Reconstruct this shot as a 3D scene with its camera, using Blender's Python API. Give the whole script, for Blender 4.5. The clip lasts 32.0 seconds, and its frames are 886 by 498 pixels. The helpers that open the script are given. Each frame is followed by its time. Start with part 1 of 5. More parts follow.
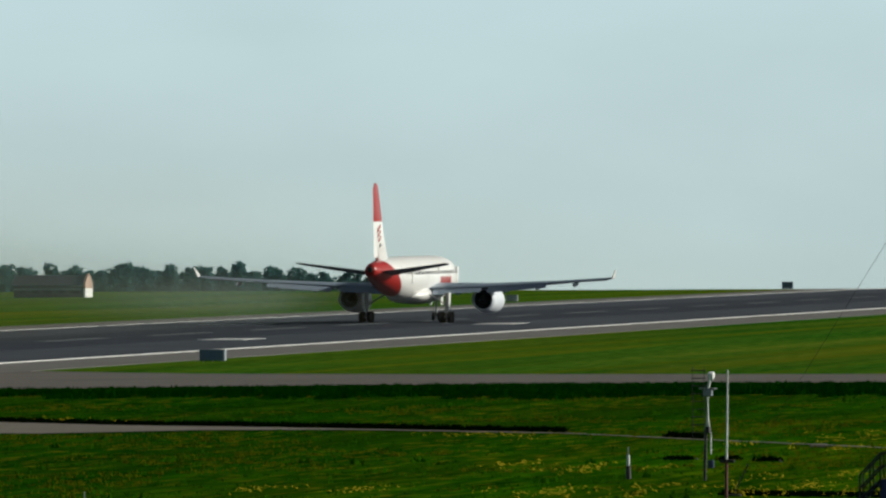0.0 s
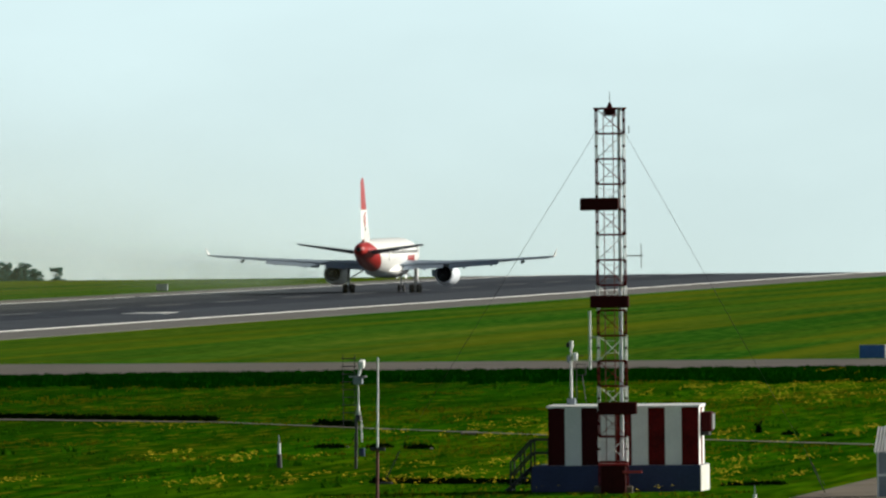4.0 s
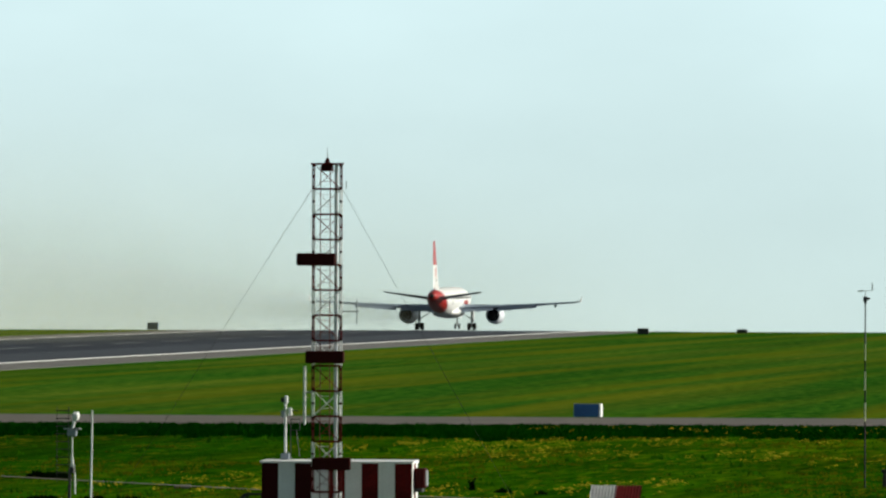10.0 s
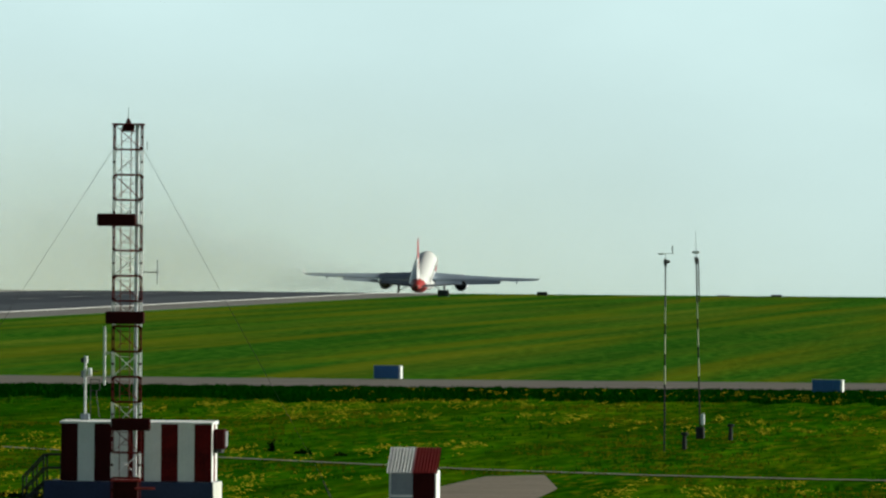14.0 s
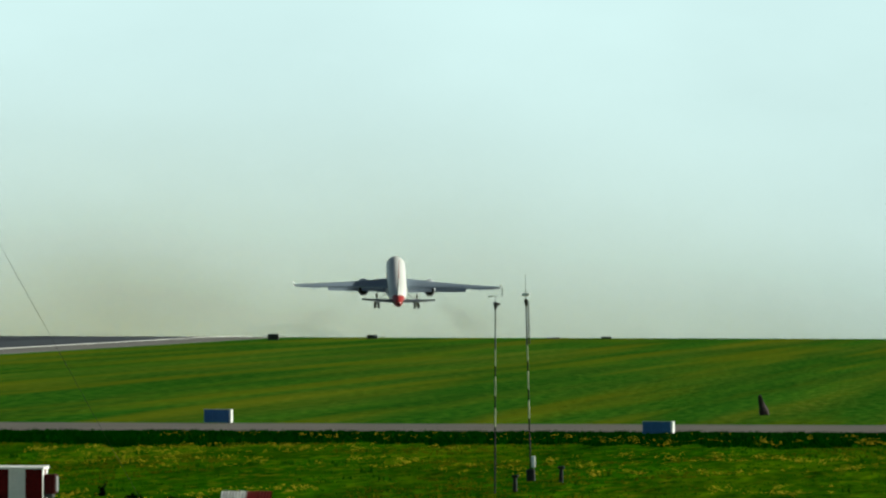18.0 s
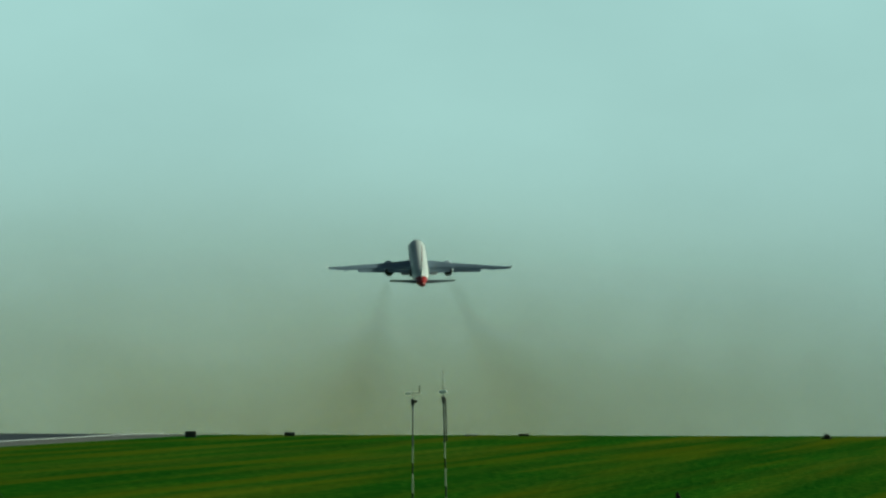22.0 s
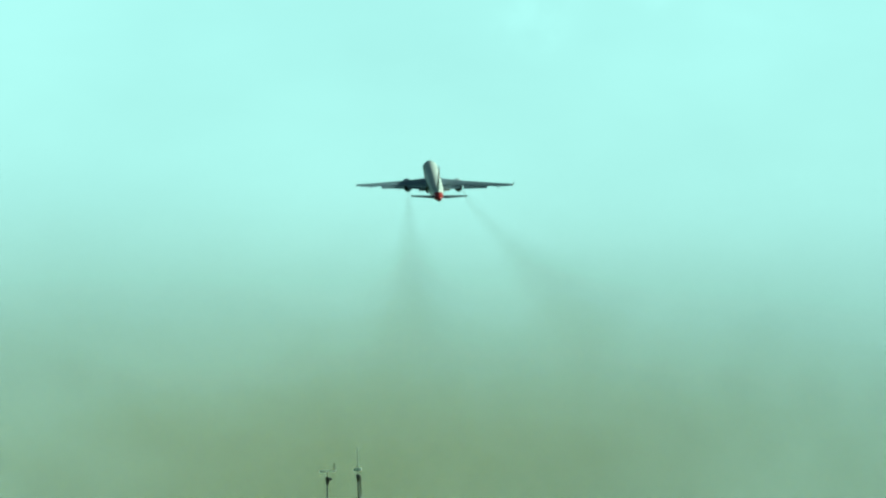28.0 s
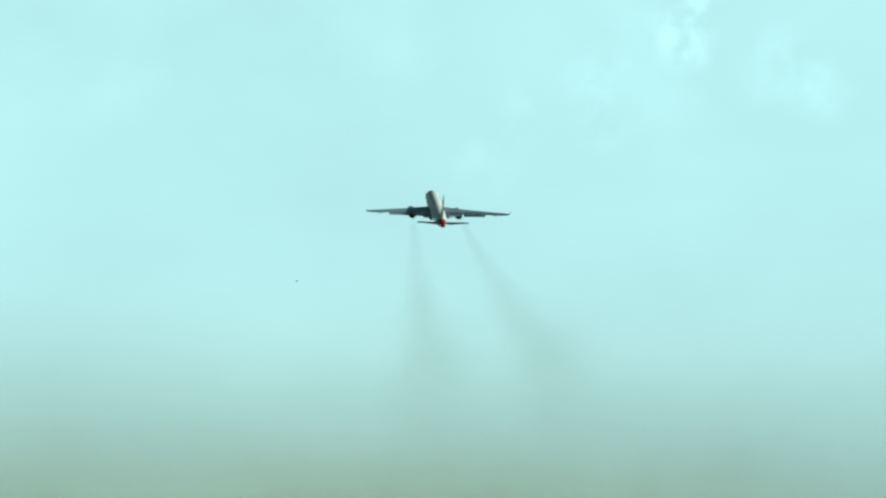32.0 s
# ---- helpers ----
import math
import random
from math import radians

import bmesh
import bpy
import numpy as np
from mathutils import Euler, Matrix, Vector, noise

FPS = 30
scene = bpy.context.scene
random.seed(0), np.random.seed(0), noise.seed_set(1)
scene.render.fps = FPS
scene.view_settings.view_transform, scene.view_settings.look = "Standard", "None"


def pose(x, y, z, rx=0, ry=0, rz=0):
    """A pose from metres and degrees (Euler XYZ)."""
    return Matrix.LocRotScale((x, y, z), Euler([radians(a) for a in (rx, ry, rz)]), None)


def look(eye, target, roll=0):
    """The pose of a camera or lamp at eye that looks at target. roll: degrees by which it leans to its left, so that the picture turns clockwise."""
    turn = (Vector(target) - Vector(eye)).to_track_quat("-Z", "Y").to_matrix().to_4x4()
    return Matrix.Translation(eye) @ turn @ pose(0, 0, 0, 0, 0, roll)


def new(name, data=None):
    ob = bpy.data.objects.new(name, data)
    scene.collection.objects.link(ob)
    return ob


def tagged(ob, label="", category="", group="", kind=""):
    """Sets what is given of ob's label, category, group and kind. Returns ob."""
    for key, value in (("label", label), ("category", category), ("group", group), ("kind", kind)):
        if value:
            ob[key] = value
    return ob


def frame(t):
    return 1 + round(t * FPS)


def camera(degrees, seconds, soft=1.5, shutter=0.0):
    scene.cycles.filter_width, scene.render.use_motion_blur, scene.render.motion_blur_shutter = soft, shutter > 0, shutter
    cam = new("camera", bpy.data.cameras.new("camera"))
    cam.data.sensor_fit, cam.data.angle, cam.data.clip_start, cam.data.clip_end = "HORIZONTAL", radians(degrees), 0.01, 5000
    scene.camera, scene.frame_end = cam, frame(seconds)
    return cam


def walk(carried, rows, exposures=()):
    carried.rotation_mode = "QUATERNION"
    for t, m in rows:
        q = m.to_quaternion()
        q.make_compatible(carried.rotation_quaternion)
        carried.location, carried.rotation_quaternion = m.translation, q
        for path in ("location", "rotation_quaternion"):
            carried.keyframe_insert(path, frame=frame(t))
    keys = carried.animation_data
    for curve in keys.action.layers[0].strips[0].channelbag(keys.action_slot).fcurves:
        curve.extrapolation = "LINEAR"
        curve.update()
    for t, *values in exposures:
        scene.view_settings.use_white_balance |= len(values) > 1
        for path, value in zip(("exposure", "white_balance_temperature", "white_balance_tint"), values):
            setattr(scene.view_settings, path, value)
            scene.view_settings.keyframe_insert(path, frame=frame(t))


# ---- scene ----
EYE = Vector((0.0, 0.0, 9.2))


def aim(az, el, roll):
    """A pose at the viewpoint: degrees to the right of +Y, degrees up, degrees of roll."""
    a, e = radians(az), radians(el)
    way = Vector((math.sin(a) * math.cos(e), math.cos(a) * math.cos(e), math.sin(e)))
    return look(EYE, EYE + way * 1000, roll)


EXPO = [(0.0, -0.14, 6350, 5), (2.0, -0.08, 6350, 5), (3.0, 0.0, 6400, 6), (4.0, 0.28, 6450, 6), (7.0, 0.26, 6450, 6), (9.0, 0.44, 6450, 6), (10.0, 0.22, 6420, 4), (11.0, 0.14, 6280, 0), (12.0, 0.52, 6600, 4), (13.0, 0.24, 6400, 0), (15.5, 0.10, 6400, -2), (17.0, -0.08, 6400, -4), (18.0, 0.22, 6400, -4), (19.5, 0.08, 6300, -8), (21.0, -0.40, 6100, -16), (23.0, -0.38, 5720, -38), (24.0, -0.06, 5600, -44), (25.0, 0.03, 5540, -45), (28.0, 0.14, 5400, -43), (30.5, 0.08, 5380, -42), (31.5, -0.06, 5600, -28), (32.0, 0.06, 5620, -23)]
cam = camera(4.177, 32.0, soft=2.4)
walk(cam, [
    (0.0, aim(-8.7648, -0.1018, -0.27)),
    (0.5, aim(-8.7603, -0.0494, -0.31)),
    (1.0, aim(-8.5959, -0.0430, -0.38)),
    (1.5, aim(-8.4274, -0.1505, -0.45)),
    (2.0, aim(-8.2113, -0.1631, -0.53)),
    (2.5, aim(-7.8428, -0.1515, -0.65)),
    (3.0, aim(-7.7681, -0.2113, -0.78)),
    (3.5, aim(-7.4108, -0.2629, -0.76)),
    (4.0, aim(-7.1132, -0.1679, -0.60)),
    (4.5, aim(-6.7660, -0.1829, -0.51)),
    (6.5, aim(-6.4546, -0.0772, -0.08)),
    (7.0, aim(-6.3615, -0.0223, -0.02)),
    (7.5, aim(-6.1235, 0.0146, -0.12)),
    (8.0, aim(-5.9292, 0.0061, -0.09)),
    (8.5, aim(-5.8616, -0.0625, 0.04)),
    (9.0, aim(-5.9088, 0.1219, 0.10)),
    (9.5, aim(-5.7657, 0.1431, 0.06)),
    (10.0, aim(-5.7741, 0.0870, 0.18)),
    (10.5, aim(-5.5082, 0.1456, 0.20)),
    (11.0, aim(-5.1352, -0.0038, 0.11)),
    (11.5, aim(-4.9263, -0.0657, 0.07)),
    (12.0, aim(-4.9805, -0.0821, 0.34)),
    (12.5, aim(-5.1533, -0.0547, 0.49)),
    (13.0, aim(-5.0418, -0.0420, 0.47)),
    (13.5, aim(-4.9276, -0.1030, 0.44)),
    (15.5, aim(-4.5678, 0.0163, 0.40)),
    (16.0, aim(-4.4561, 0.0697, 0.29)),
    (16.5, aim(-4.2732, 0.1668, 0.22)),
    (17.0, aim(-4.2318, 0.1122, 0.23)),
    (17.5, aim(-4.1569, 0.1135, 0.14)),
    (18.0, aim(-4.0302, 0.1182, 0.15)),
    (18.5, aim(-4.0735, 0.1273, 0.21)),
    (19.0, aim(-3.9525, 0.2252, 0.22)),
    (19.5, aim(-3.8264, 0.3468, 0.13)),
    (20.0, aim(-3.6457, 0.4312, 0.15)),
    (20.5, aim(-3.7413, 0.4133, 0.17)),
    (21.0, aim(-3.6841, 0.4712, 0.15)),
    (21.5, aim(-3.6791, 0.5332, 0.15)),
    (22.0, aim(-3.6416, 0.5778, 0.14)),
    (22.5, aim(-3.5618, 0.6252, 0.19)),
    (23.0, aim(-3.7130, 0.6080, 0.28)),
    (23.5, aim(-3.8057, 0.6235, 0.23)),
    (24.0, aim(-3.6477, 0.6043, 0.18)),
    (24.5, aim(-3.4545, 0.6361, 0.12)),
    (25.0, aim(-3.3049, 0.6954, 0.09)),
    (25.5, aim(-3.4325, 0.6040, 0.10)),
    (27.5, aim(-3.4742, 0.9826, 0.00)),
    (28.0, aim(-3.2367, 0.9438, -0.02)),
    (28.5, aim(-3.3551, 0.8851, -0.03)),
    (29.0, aim(-3.4656, 0.9465, -0.03)),
    (29.5, aim(-3.3856, 1.0423, -0.03)),
    (30.0, aim(-3.3434, 1.0472, -0.03)),
    (30.5, aim(-3.3924, 1.0982, -0.03)),
    (31.0, aim(-3.2850, 1.3063, -0.03)),
    (31.5, aim(-3.0362, 1.5384, -0.03)),
    (32.0, aim(-2.9981, 1.6240, -0.03)),
], exposures=EXPO)

scene.cycles.transparent_max_bounces = 48

# ---- world and sun ----
SUN_AZ, SUN_EL = 68.0, 20.0
world = bpy.data.worlds.new("sky")
scene.world = world
world.use_nodes = True
wn, wl = world.node_tree.nodes, world.node_tree.links
wn.clear()
sky = wn.new("ShaderNodeTexSky")
sky.sky_type = "NISHITA"
sky.sun_disc = False
sky.sun_elevation, sky.sun_rotation = radians(SUN_EL), radians(SUN_AZ)
sky.air_density, sky.dust_density, sky.ozone_density = 1.0, 3.0, 1.0
hue = wn.new("ShaderNodeMix")
hue.data_type, hue.blend_type = "RGBA", "MIX"
sep = wn.new("ShaderNodeSeparateXYZ")
mr = wn.new("ShaderNodeMapRange")
mr.inputs["From Min"].default_value, mr.inputs["From Max"].default_value = 0.05, 0.20
mr.inputs["To Min"].default_value, mr.inputs["To Max"].default_value = 0.95, 0.0
mr.interpolation_type = "SMOOTHSTEP"
tc = wn.new("ShaderNodeTexCoord")
wl.new(tc.outputs["Generated"], sep.inputs[0])
ramp = wn.new("ShaderNodeValToRGB")
cr = ramp.color_ramp
cr.elements[0].position, cr.elements[0].color = 0.0, (5.7, 6.85, 6.8, 1)
cr.elements[1].position, cr.elements[1].color = 1.0, (6.6, 8.25, 8.8, 1)
el = wn.new("ShaderNodeMapRange")
el.inputs["From Min"].default_value, el.inputs["From Max"].default_value = -0.008, 0.035
wl.new(sep.outputs["Z"], el.inputs["Value"])
# thin uneven cloud veil
veil = wn.new("ShaderNodeTexNoise")
veil.inputs["Scale"].default_value, veil.inputs["Detail"].default_value = 26.0, 5.0
vmap = wn.new("ShaderNodeMapping")
vmap.inputs["Scale"].default_value = (1.0, 1.0, 2.2)
wl.new(tc.outputs["Generated"], vmap.inputs["Vector"])
wl.new(vmap.outputs[0], veil.inputs["Vector"])
vr = wn.new("ShaderNodeMapRange")
vr.inputs["From Min"].default_value, vr.inputs["From Max"].default_value = 0.35, 0.75
vr.inputs["To Min"].default_value, vr.inputs["To Max"].default_value = 0.96, 1.07
wl.new(veil.outputs["Fac"], vr.inputs["Value"])
mul = wn.new("ShaderNodeVectorMath")
mul.operation = "SCALE"
# pale cloud wisps higher up
wisp = wn.new("ShaderNodeTexNoise")
wisp.inputs["Scale"].default_value, wisp.inputs["Detail"].default_value = 70.0, 5.0
wl.new(tc.outputs["Generated"], wisp.inputs["Vector"])
wm = wn.new("ShaderNodeMapRange")
wm.inputs["From Min"].default_value, wm.inputs["From Max"].default_value = 0.50, 0.72
wm.inputs["To Min"].default_value, wm.inputs["To Max"].default_value = 0.0, 0.07
wl.new(wisp.outputs["Fac"], wm.inputs["Value"])
wh = wn.new("ShaderNodeMapRange")
wh.inputs["From Min"].default_value, wh.inputs["From Max"].default_value = 0.026, 0.044
wh.interpolation_type = "SMOOTHSTEP"
wl.new(sep.outputs["Z"], wh.inputs["Value"])
wp = wn.new("ShaderNodeMath")
wp.operation = "MULTIPLY"
wl.new(wm.outputs[0], wp.inputs[0])
wl.new(wh.outputs[0], wp.inputs[1])
wa = wn.new("ShaderNodeMath")
wa.operation = "ADD"
wl.new(wp.outputs[0], wa.inputs[0])
wl.new(vr.outputs[0], wa.inputs[1])
wl.new(el.outputs[0], ramp.inputs["Fac"])
wl.new(ramp.outputs["Color"], mul.inputs[0])
# a few small bright cloud puffs high above the field
rag = wn.new("ShaderNodeTexNoise")
rag.inputs["Scale"].default_value, rag.inputs["Detail"].default_value = 330.0, 6.0
wl.new(tc.outputs["Generated"], rag.inputs["Vector"])
rr_ = wn.new("ShaderNodeMapRange")
rr_.inputs["From Min"].default_value, rr_.inputs["From Max"].default_value = 0.36, 0.70
rr_.inputs["To Min"].default_value, rr_.inputs["To Max"].default_value = 0.0, 0.24
wl.new(rag.outputs["Fac"], rr_.inputs["Value"])
total = wa.outputs[0]
for az_, el_, size_, strong_ in ((-1.823, 2.745, 0.25, 1.5), (-1.858, 2.57, 0.17, 1.5), (-1.405, 2.48, 0.30, 0.55), (-1.192, 2.36, 0.20, 0.5), (-2.276, 2.41, 0.24, 0.5), (-2.249, 2.20, 0.20, 0.45), (-2.62, 2.27, 0.22, 0.35), (-2.82, 2.03, 0.30, 0.35), (-5.22, 2.36, 0.20, 0.5)):
    ca, ce = radians(az_), radians(el_)
    far_ = wn.new("ShaderNodeVectorMath")
    far_.operation = "DISTANCE"
    far_.inputs[1].default_value = (math.sin(ca) * math.cos(ce), math.cos(ca) * math.cos(ce), math.sin(ce))
    wl.new(tc.outputs["Generated"], far_.inputs[0])
    fade = wn.new("ShaderNodeMapRange")
    fade.interpolation_type = "SMOOTHSTEP"
    fade.inputs["From Min"].default_value, fade.inputs["From Max"].default_value = 0.0, radians(size_)
    fade.inputs["To Min"].default_value, fade.inputs["To Max"].default_value = strong_, 0.0
    wl.new(far_.outputs["Value"], fade.inputs["Value"])
    both_ = wn.new("ShaderNodeMath")
    both_.operation = "MULTIPLY_ADD"
    wl.new(fade.outputs[0], both_.inputs[0])
    wl.new(rr_.outputs[0], both_.inputs[1])
    wl.new(total, both_.inputs[2])
    total = both_.outputs[0]
wl.new(total, mul.inputs["Scale"])
wl.new(sep.outputs["Z"], mr.inputs["Value"])
wl.new(mr.outputs[0], hue.inputs["Factor"])
zen = wn.new("ShaderNodeVectorMath")
zen.operation = "SCALE"
zen.inputs["Scale"].default_value = 0.25
wl.new(sky.outputs["Color"], zen.inputs[0])
wl.new(zen.outputs[0], hue.inputs[6])
wl.new(mul.outputs[0], hue.inputs[7])
bg = wn.new("ShaderNodeBackground")
bg.inputs["Strength"].default_value = 0.1
out = wn.new("ShaderNodeOutputWorld")
wl.new(hue.outputs[2], bg.inputs["Color"])
wl.new(bg.outputs[0], out.inputs["Surface"])

sun = new("sun", bpy.data.lights.new("sun", "SUN"))
sun.data.energy, sun.data.angle, sun.data.color = 5.0, radians(0.53), (1.0, 0.94, 0.84)
sun_dir = Vector((math.sin(radians(SUN_AZ)) * math.cos(radians(SUN_EL)), math.cos(radians(SUN_AZ)) * math.cos(radians(SUN_EL)), math.sin(radians(SUN_EL))))
sun.matrix_world = look(sun_dir * 200, (0, 0, 0))

# ---- materials ----


def mat(name, base, rough=0.6, metal=0.0, vary=0.25, scale=1.0, bump=0.0, spec=0.5, coord="Object", dirt=None):
    """A surface with variation at two scales, in metres: broad patches and fine grain."""
    m = bpy.data.materials.new(name)
    m.use_nodes = True
    n, l = m.node_tree.nodes, m.node_tree.links
    b = n["Principled BSDF"]
    b.inputs["Roughness"].default_value, b.inputs["Metallic"].default_value = rough, metal
    b.inputs["Specular IOR Level"].default_value = spec
    t = n.new("ShaderNodeTexCoord")
    big, fine = n.new("ShaderNodeTexNoise"), n.new("ShaderNodeTexNoise")
    big.inputs["Scale"].default_value, big.inputs["Detail"].default_value = 0.7 / scale, 4
    fine.inputs["Scale"].default_value, fine.inputs["Detail"].default_value = 9.0 / scale, 6
    for x in (big, fine):
        l.new(t.outputs[coord], x.inputs["Vector"])
    mix = n.new("ShaderNodeMath")
    mix.operation = "MULTIPLY_ADD"
    mix.inputs[1].default_value = 0.5
    half = n.new("ShaderNodeMath")
    half.operation = "MULTIPLY"
    half.inputs[1].default_value = 0.5
    l.new(fine.outputs["Fac"], half.inputs[0])
    l.new(big.outputs["Fac"], mix.inputs[0])
    l.new(half.outputs[0], mix.inputs[2])
    r = n.new("ShaderNodeValToRGB")
    dark = dirt or tuple(c * (1 - vary) for c in base)
    lite = tuple(min(1.0, c * (1 + vary * 0.6)) for c in base)
    r.color_ramp.elements[0].position, r.color_ramp.elements[0].color = 0.34, (*dark, 1)
    r.color_ramp.elements[1].position, r.color_ramp.elements[1].color = 0.64, (*lite, 1)
    l.new(mix.outputs[0], r.inputs["Fac"])
    l.new(r.outputs["Color"], b.inputs["Base Color"])
    if bump:
        bp = n.new("ShaderNodeBump")
        bp.inputs["Strength"].default_value, bp.inputs["Distance"].default_value = 0.6, bump
        l.new(fine.outputs["Fac"], bp.inputs["Height"])
        l.new(bp.outputs[0], b.inputs["Normal"])
    return m


def grass_ground():
    """Rough airfield turf: lush and dry patches, mowing lines along the runway, yellow flower drifts."""
    m = bpy.data.materials.new("turf")
    m.use_nodes = True
    n, l = m.node_tree.nodes, m.node_tree.links
    b = n["Principled BSDF"]
    b.inputs["Roughness"].default_value, b.inputs["Specular IOR Level"].default_value = 1.0, 0.0
    t = n.new("ShaderNodeTexCoord")

    def noise_at(sc, detail, mapping=(1, 1, 1)):
        mp = n.new("ShaderNodeMapping")
        mp.inputs["Scale"].default_value = mapping
        l.new(t.outputs["Object"], mp.inputs["Vector"])
        q = n.new("ShaderNodeTexNoise")
        q.inputs["Scale"].default_value, q.inputs["Detail"].default_value = sc, detail
        l.new(mp.outputs[0], q.inputs["Vector"])
        return q.outputs["Fac"]

    def ramp_of(fac, stops):
        r = n.new("ShaderNodeValToRGB")
        e = r.color_ramp.elements
        e[0].position, e[0].color = stops[0][0], (*stops[0][1], 1)
        e[1].position, e[1].color = stops[-1][0], (*stops[-1][1], 1)
        for p, c in stops[1:-1]:
            e.new(p).color = (*c, 1)
        l.new(fac, r.inputs["Fac"])
        return r.outputs["Color"]

    def blend(fac, a, c):
        x = n.new("ShaderNodeMix")
        x.data_type = "RGBA"
        l.new(fac, x.inputs["Factor"])
        l.new(a, x.inputs[6])
        l.new(c, x.inputs[7])
        return x.outputs[2]

    fine = noise_at(1.5, 8, (1.0, 0.08, 1.0))
    lush = ramp_of(fine, [(0.3, (0.006, 0.040, 0.001)), (0.52, (0.014, 0.066, 0.0012)), (0.72, (0.028, 0.088, 0.002))])
    dry = ramp_of(fine, [(0.3, (0.018, 0.060, 0.001)), (0.6, (0.040, 0.082, 0.002)), (0.75, (0.068, 0.090, 0.003))])
    patch = ramp_of(noise_at(0.12, 6, (1.0, 0.022, 1.0)), [(0.44, (0, 0, 0)), (0.68, (1, 1, 1))])
    mown = ramp_of(noise_at(0.11, 3, (1.0, 0.022, 1.0)), [(0.40, (0, 0, 0)), (0.62, (0.75, 0.75, 0.75))])
    col = blend(patch, lush, dry)
    mx = n.new("ShaderNodeMix")
    mx.data_type, mx.blend_type = "RGBA", "MULTIPLY"
    mx.inputs["Factor"].default_value = 0.45
    l.new(col, mx.inputs[6])
    l.new(mown, mx.inputs[7])
    ad = n.new("ShaderNodeMix")
    ad.data_type, ad.blend_type = "RGBA", "MIX"
    ad.inputs["Factor"].default_value = 0.55
    l.new(mx.outputs[2], ad.inputs[6])
    l.new(col, ad.inputs[7])
    # the unmown near meadow ends at the taxiway; beyond it the field is mown and even
    sp = n.new("ShaderNodeSeparateXYZ")
    l.new(t.outputs["Object"], sp.inputs[0])
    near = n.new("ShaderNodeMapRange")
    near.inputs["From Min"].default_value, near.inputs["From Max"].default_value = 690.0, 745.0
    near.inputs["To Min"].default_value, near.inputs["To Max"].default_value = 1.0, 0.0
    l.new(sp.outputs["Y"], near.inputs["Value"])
    tus_near = ramp_of(noise_at(1.15, 5, (1.0, 0.09, 1.0)), [(0.34, (0.95, 1.0, 0.7)), (0.50, (1.7, 1.6, 1.0)), (0.66, (2.5, 2.05, 1.2))])
    # darker, greener and plainer towards the west end of the meadow
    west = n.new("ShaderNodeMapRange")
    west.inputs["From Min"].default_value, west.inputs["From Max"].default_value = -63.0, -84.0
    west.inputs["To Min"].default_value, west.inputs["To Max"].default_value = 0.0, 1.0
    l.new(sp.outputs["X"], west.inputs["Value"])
    west_tone = ramp_of(noise_at(0.5, 5, (1.0, 0.06, 1.0)), [(0.34, (0.38, 0.62, 0.5)), (0.52, (0.62, 0.88, 0.8)), (0.68, (1.2, 1.3, 1.0))])
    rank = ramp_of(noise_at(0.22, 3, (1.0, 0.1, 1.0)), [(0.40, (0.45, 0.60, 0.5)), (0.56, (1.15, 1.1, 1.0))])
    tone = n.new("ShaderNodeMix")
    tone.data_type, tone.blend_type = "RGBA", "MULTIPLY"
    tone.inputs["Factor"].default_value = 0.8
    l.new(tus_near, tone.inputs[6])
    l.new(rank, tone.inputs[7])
    tus_near = blend(west.outputs[0], tone.outputs[2], west_tone)
    # paler, bluer far field: distance haze put into the grass colour
    tus_far_haze = ramp_of(noise_at(0.28, 7, (1.0, 0.013, 1.0)), [(0.34, (2.0, 1.75, 7.0)), (0.52, (2.7, 2.05, 8.0)), (0.70, (3.5, 2.35, 8.5))])
    tx = n.new("ShaderNodeMix")
    tx.data_type, tx.blend_type = "RGBA", "MULTIPLY"
    tx.inputs["Factor"].default_value = 1.0
    l.new(ad.outputs[2], tx.inputs[6])
    l.new(blend(near.outputs[0], tus_far_haze, tus_near), tx.inputs[7])
    # golden flower and straw blotches, small and soft
    blot = ramp_of(noise_at(1.9, 5, (1.0, 0.09, 1.0)), [(0.53, (0, 0, 0)), (0.68, (0.85, 0.85, 0.85))])
    drift = ramp_of(noise_at(0.14, 5, (1.0, 0.05, 1.0)), [(0.42, (0.05, 0.05, 0.05)), (0.60, (1, 1, 1))])
    far_drift = ramp_of(noise_at(0.17, 6, (1.0, 0.015, 1.0)), [(0.48, (0.02, 0.02, 0.02)), (0.64, (1, 1, 1))])
    gm = n.new("ShaderNodeMix")
    gm.data_type, gm.blend_type = "RGBA", "MULTIPLY"
    l.new(near.outputs[0], gm.inputs["Factor"])
    l.new(blend(near.outputs[0], far_drift, blot), gm.inputs[6])
    l.new(drift, gm.inputs[7])
    gsc = n.new("ShaderNodeMapRange")
    gsc.inputs["To Min"].default_value, gsc.inputs["To Max"].default_value = 0.46, 0.95
    l.new(near.outputs[0], gsc.inputs["Value"])
    gf = n.new("ShaderNodeMath")
    gf.operation = "MULTIPLY"
    l.new(gm.outputs[2], gf.inputs[0])
    l.new(gsc.outputs[0], gf.inputs[1])
    gold = n.new("ShaderNodeRGB")
    gold.outputs[0].default_value = (0.165, 0.160, 0.007, 1)
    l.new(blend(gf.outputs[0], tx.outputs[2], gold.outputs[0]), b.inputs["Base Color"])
    bp = n.new("ShaderNodeBump")
    bp.inputs["Strength"].default_value, bp.inputs["Distance"].default_value = 1.0, 0.12
    l.new(fine, bp.inputs["Height"])
    l.new(bp.outputs[0], b.inputs["Normal"])
    return m


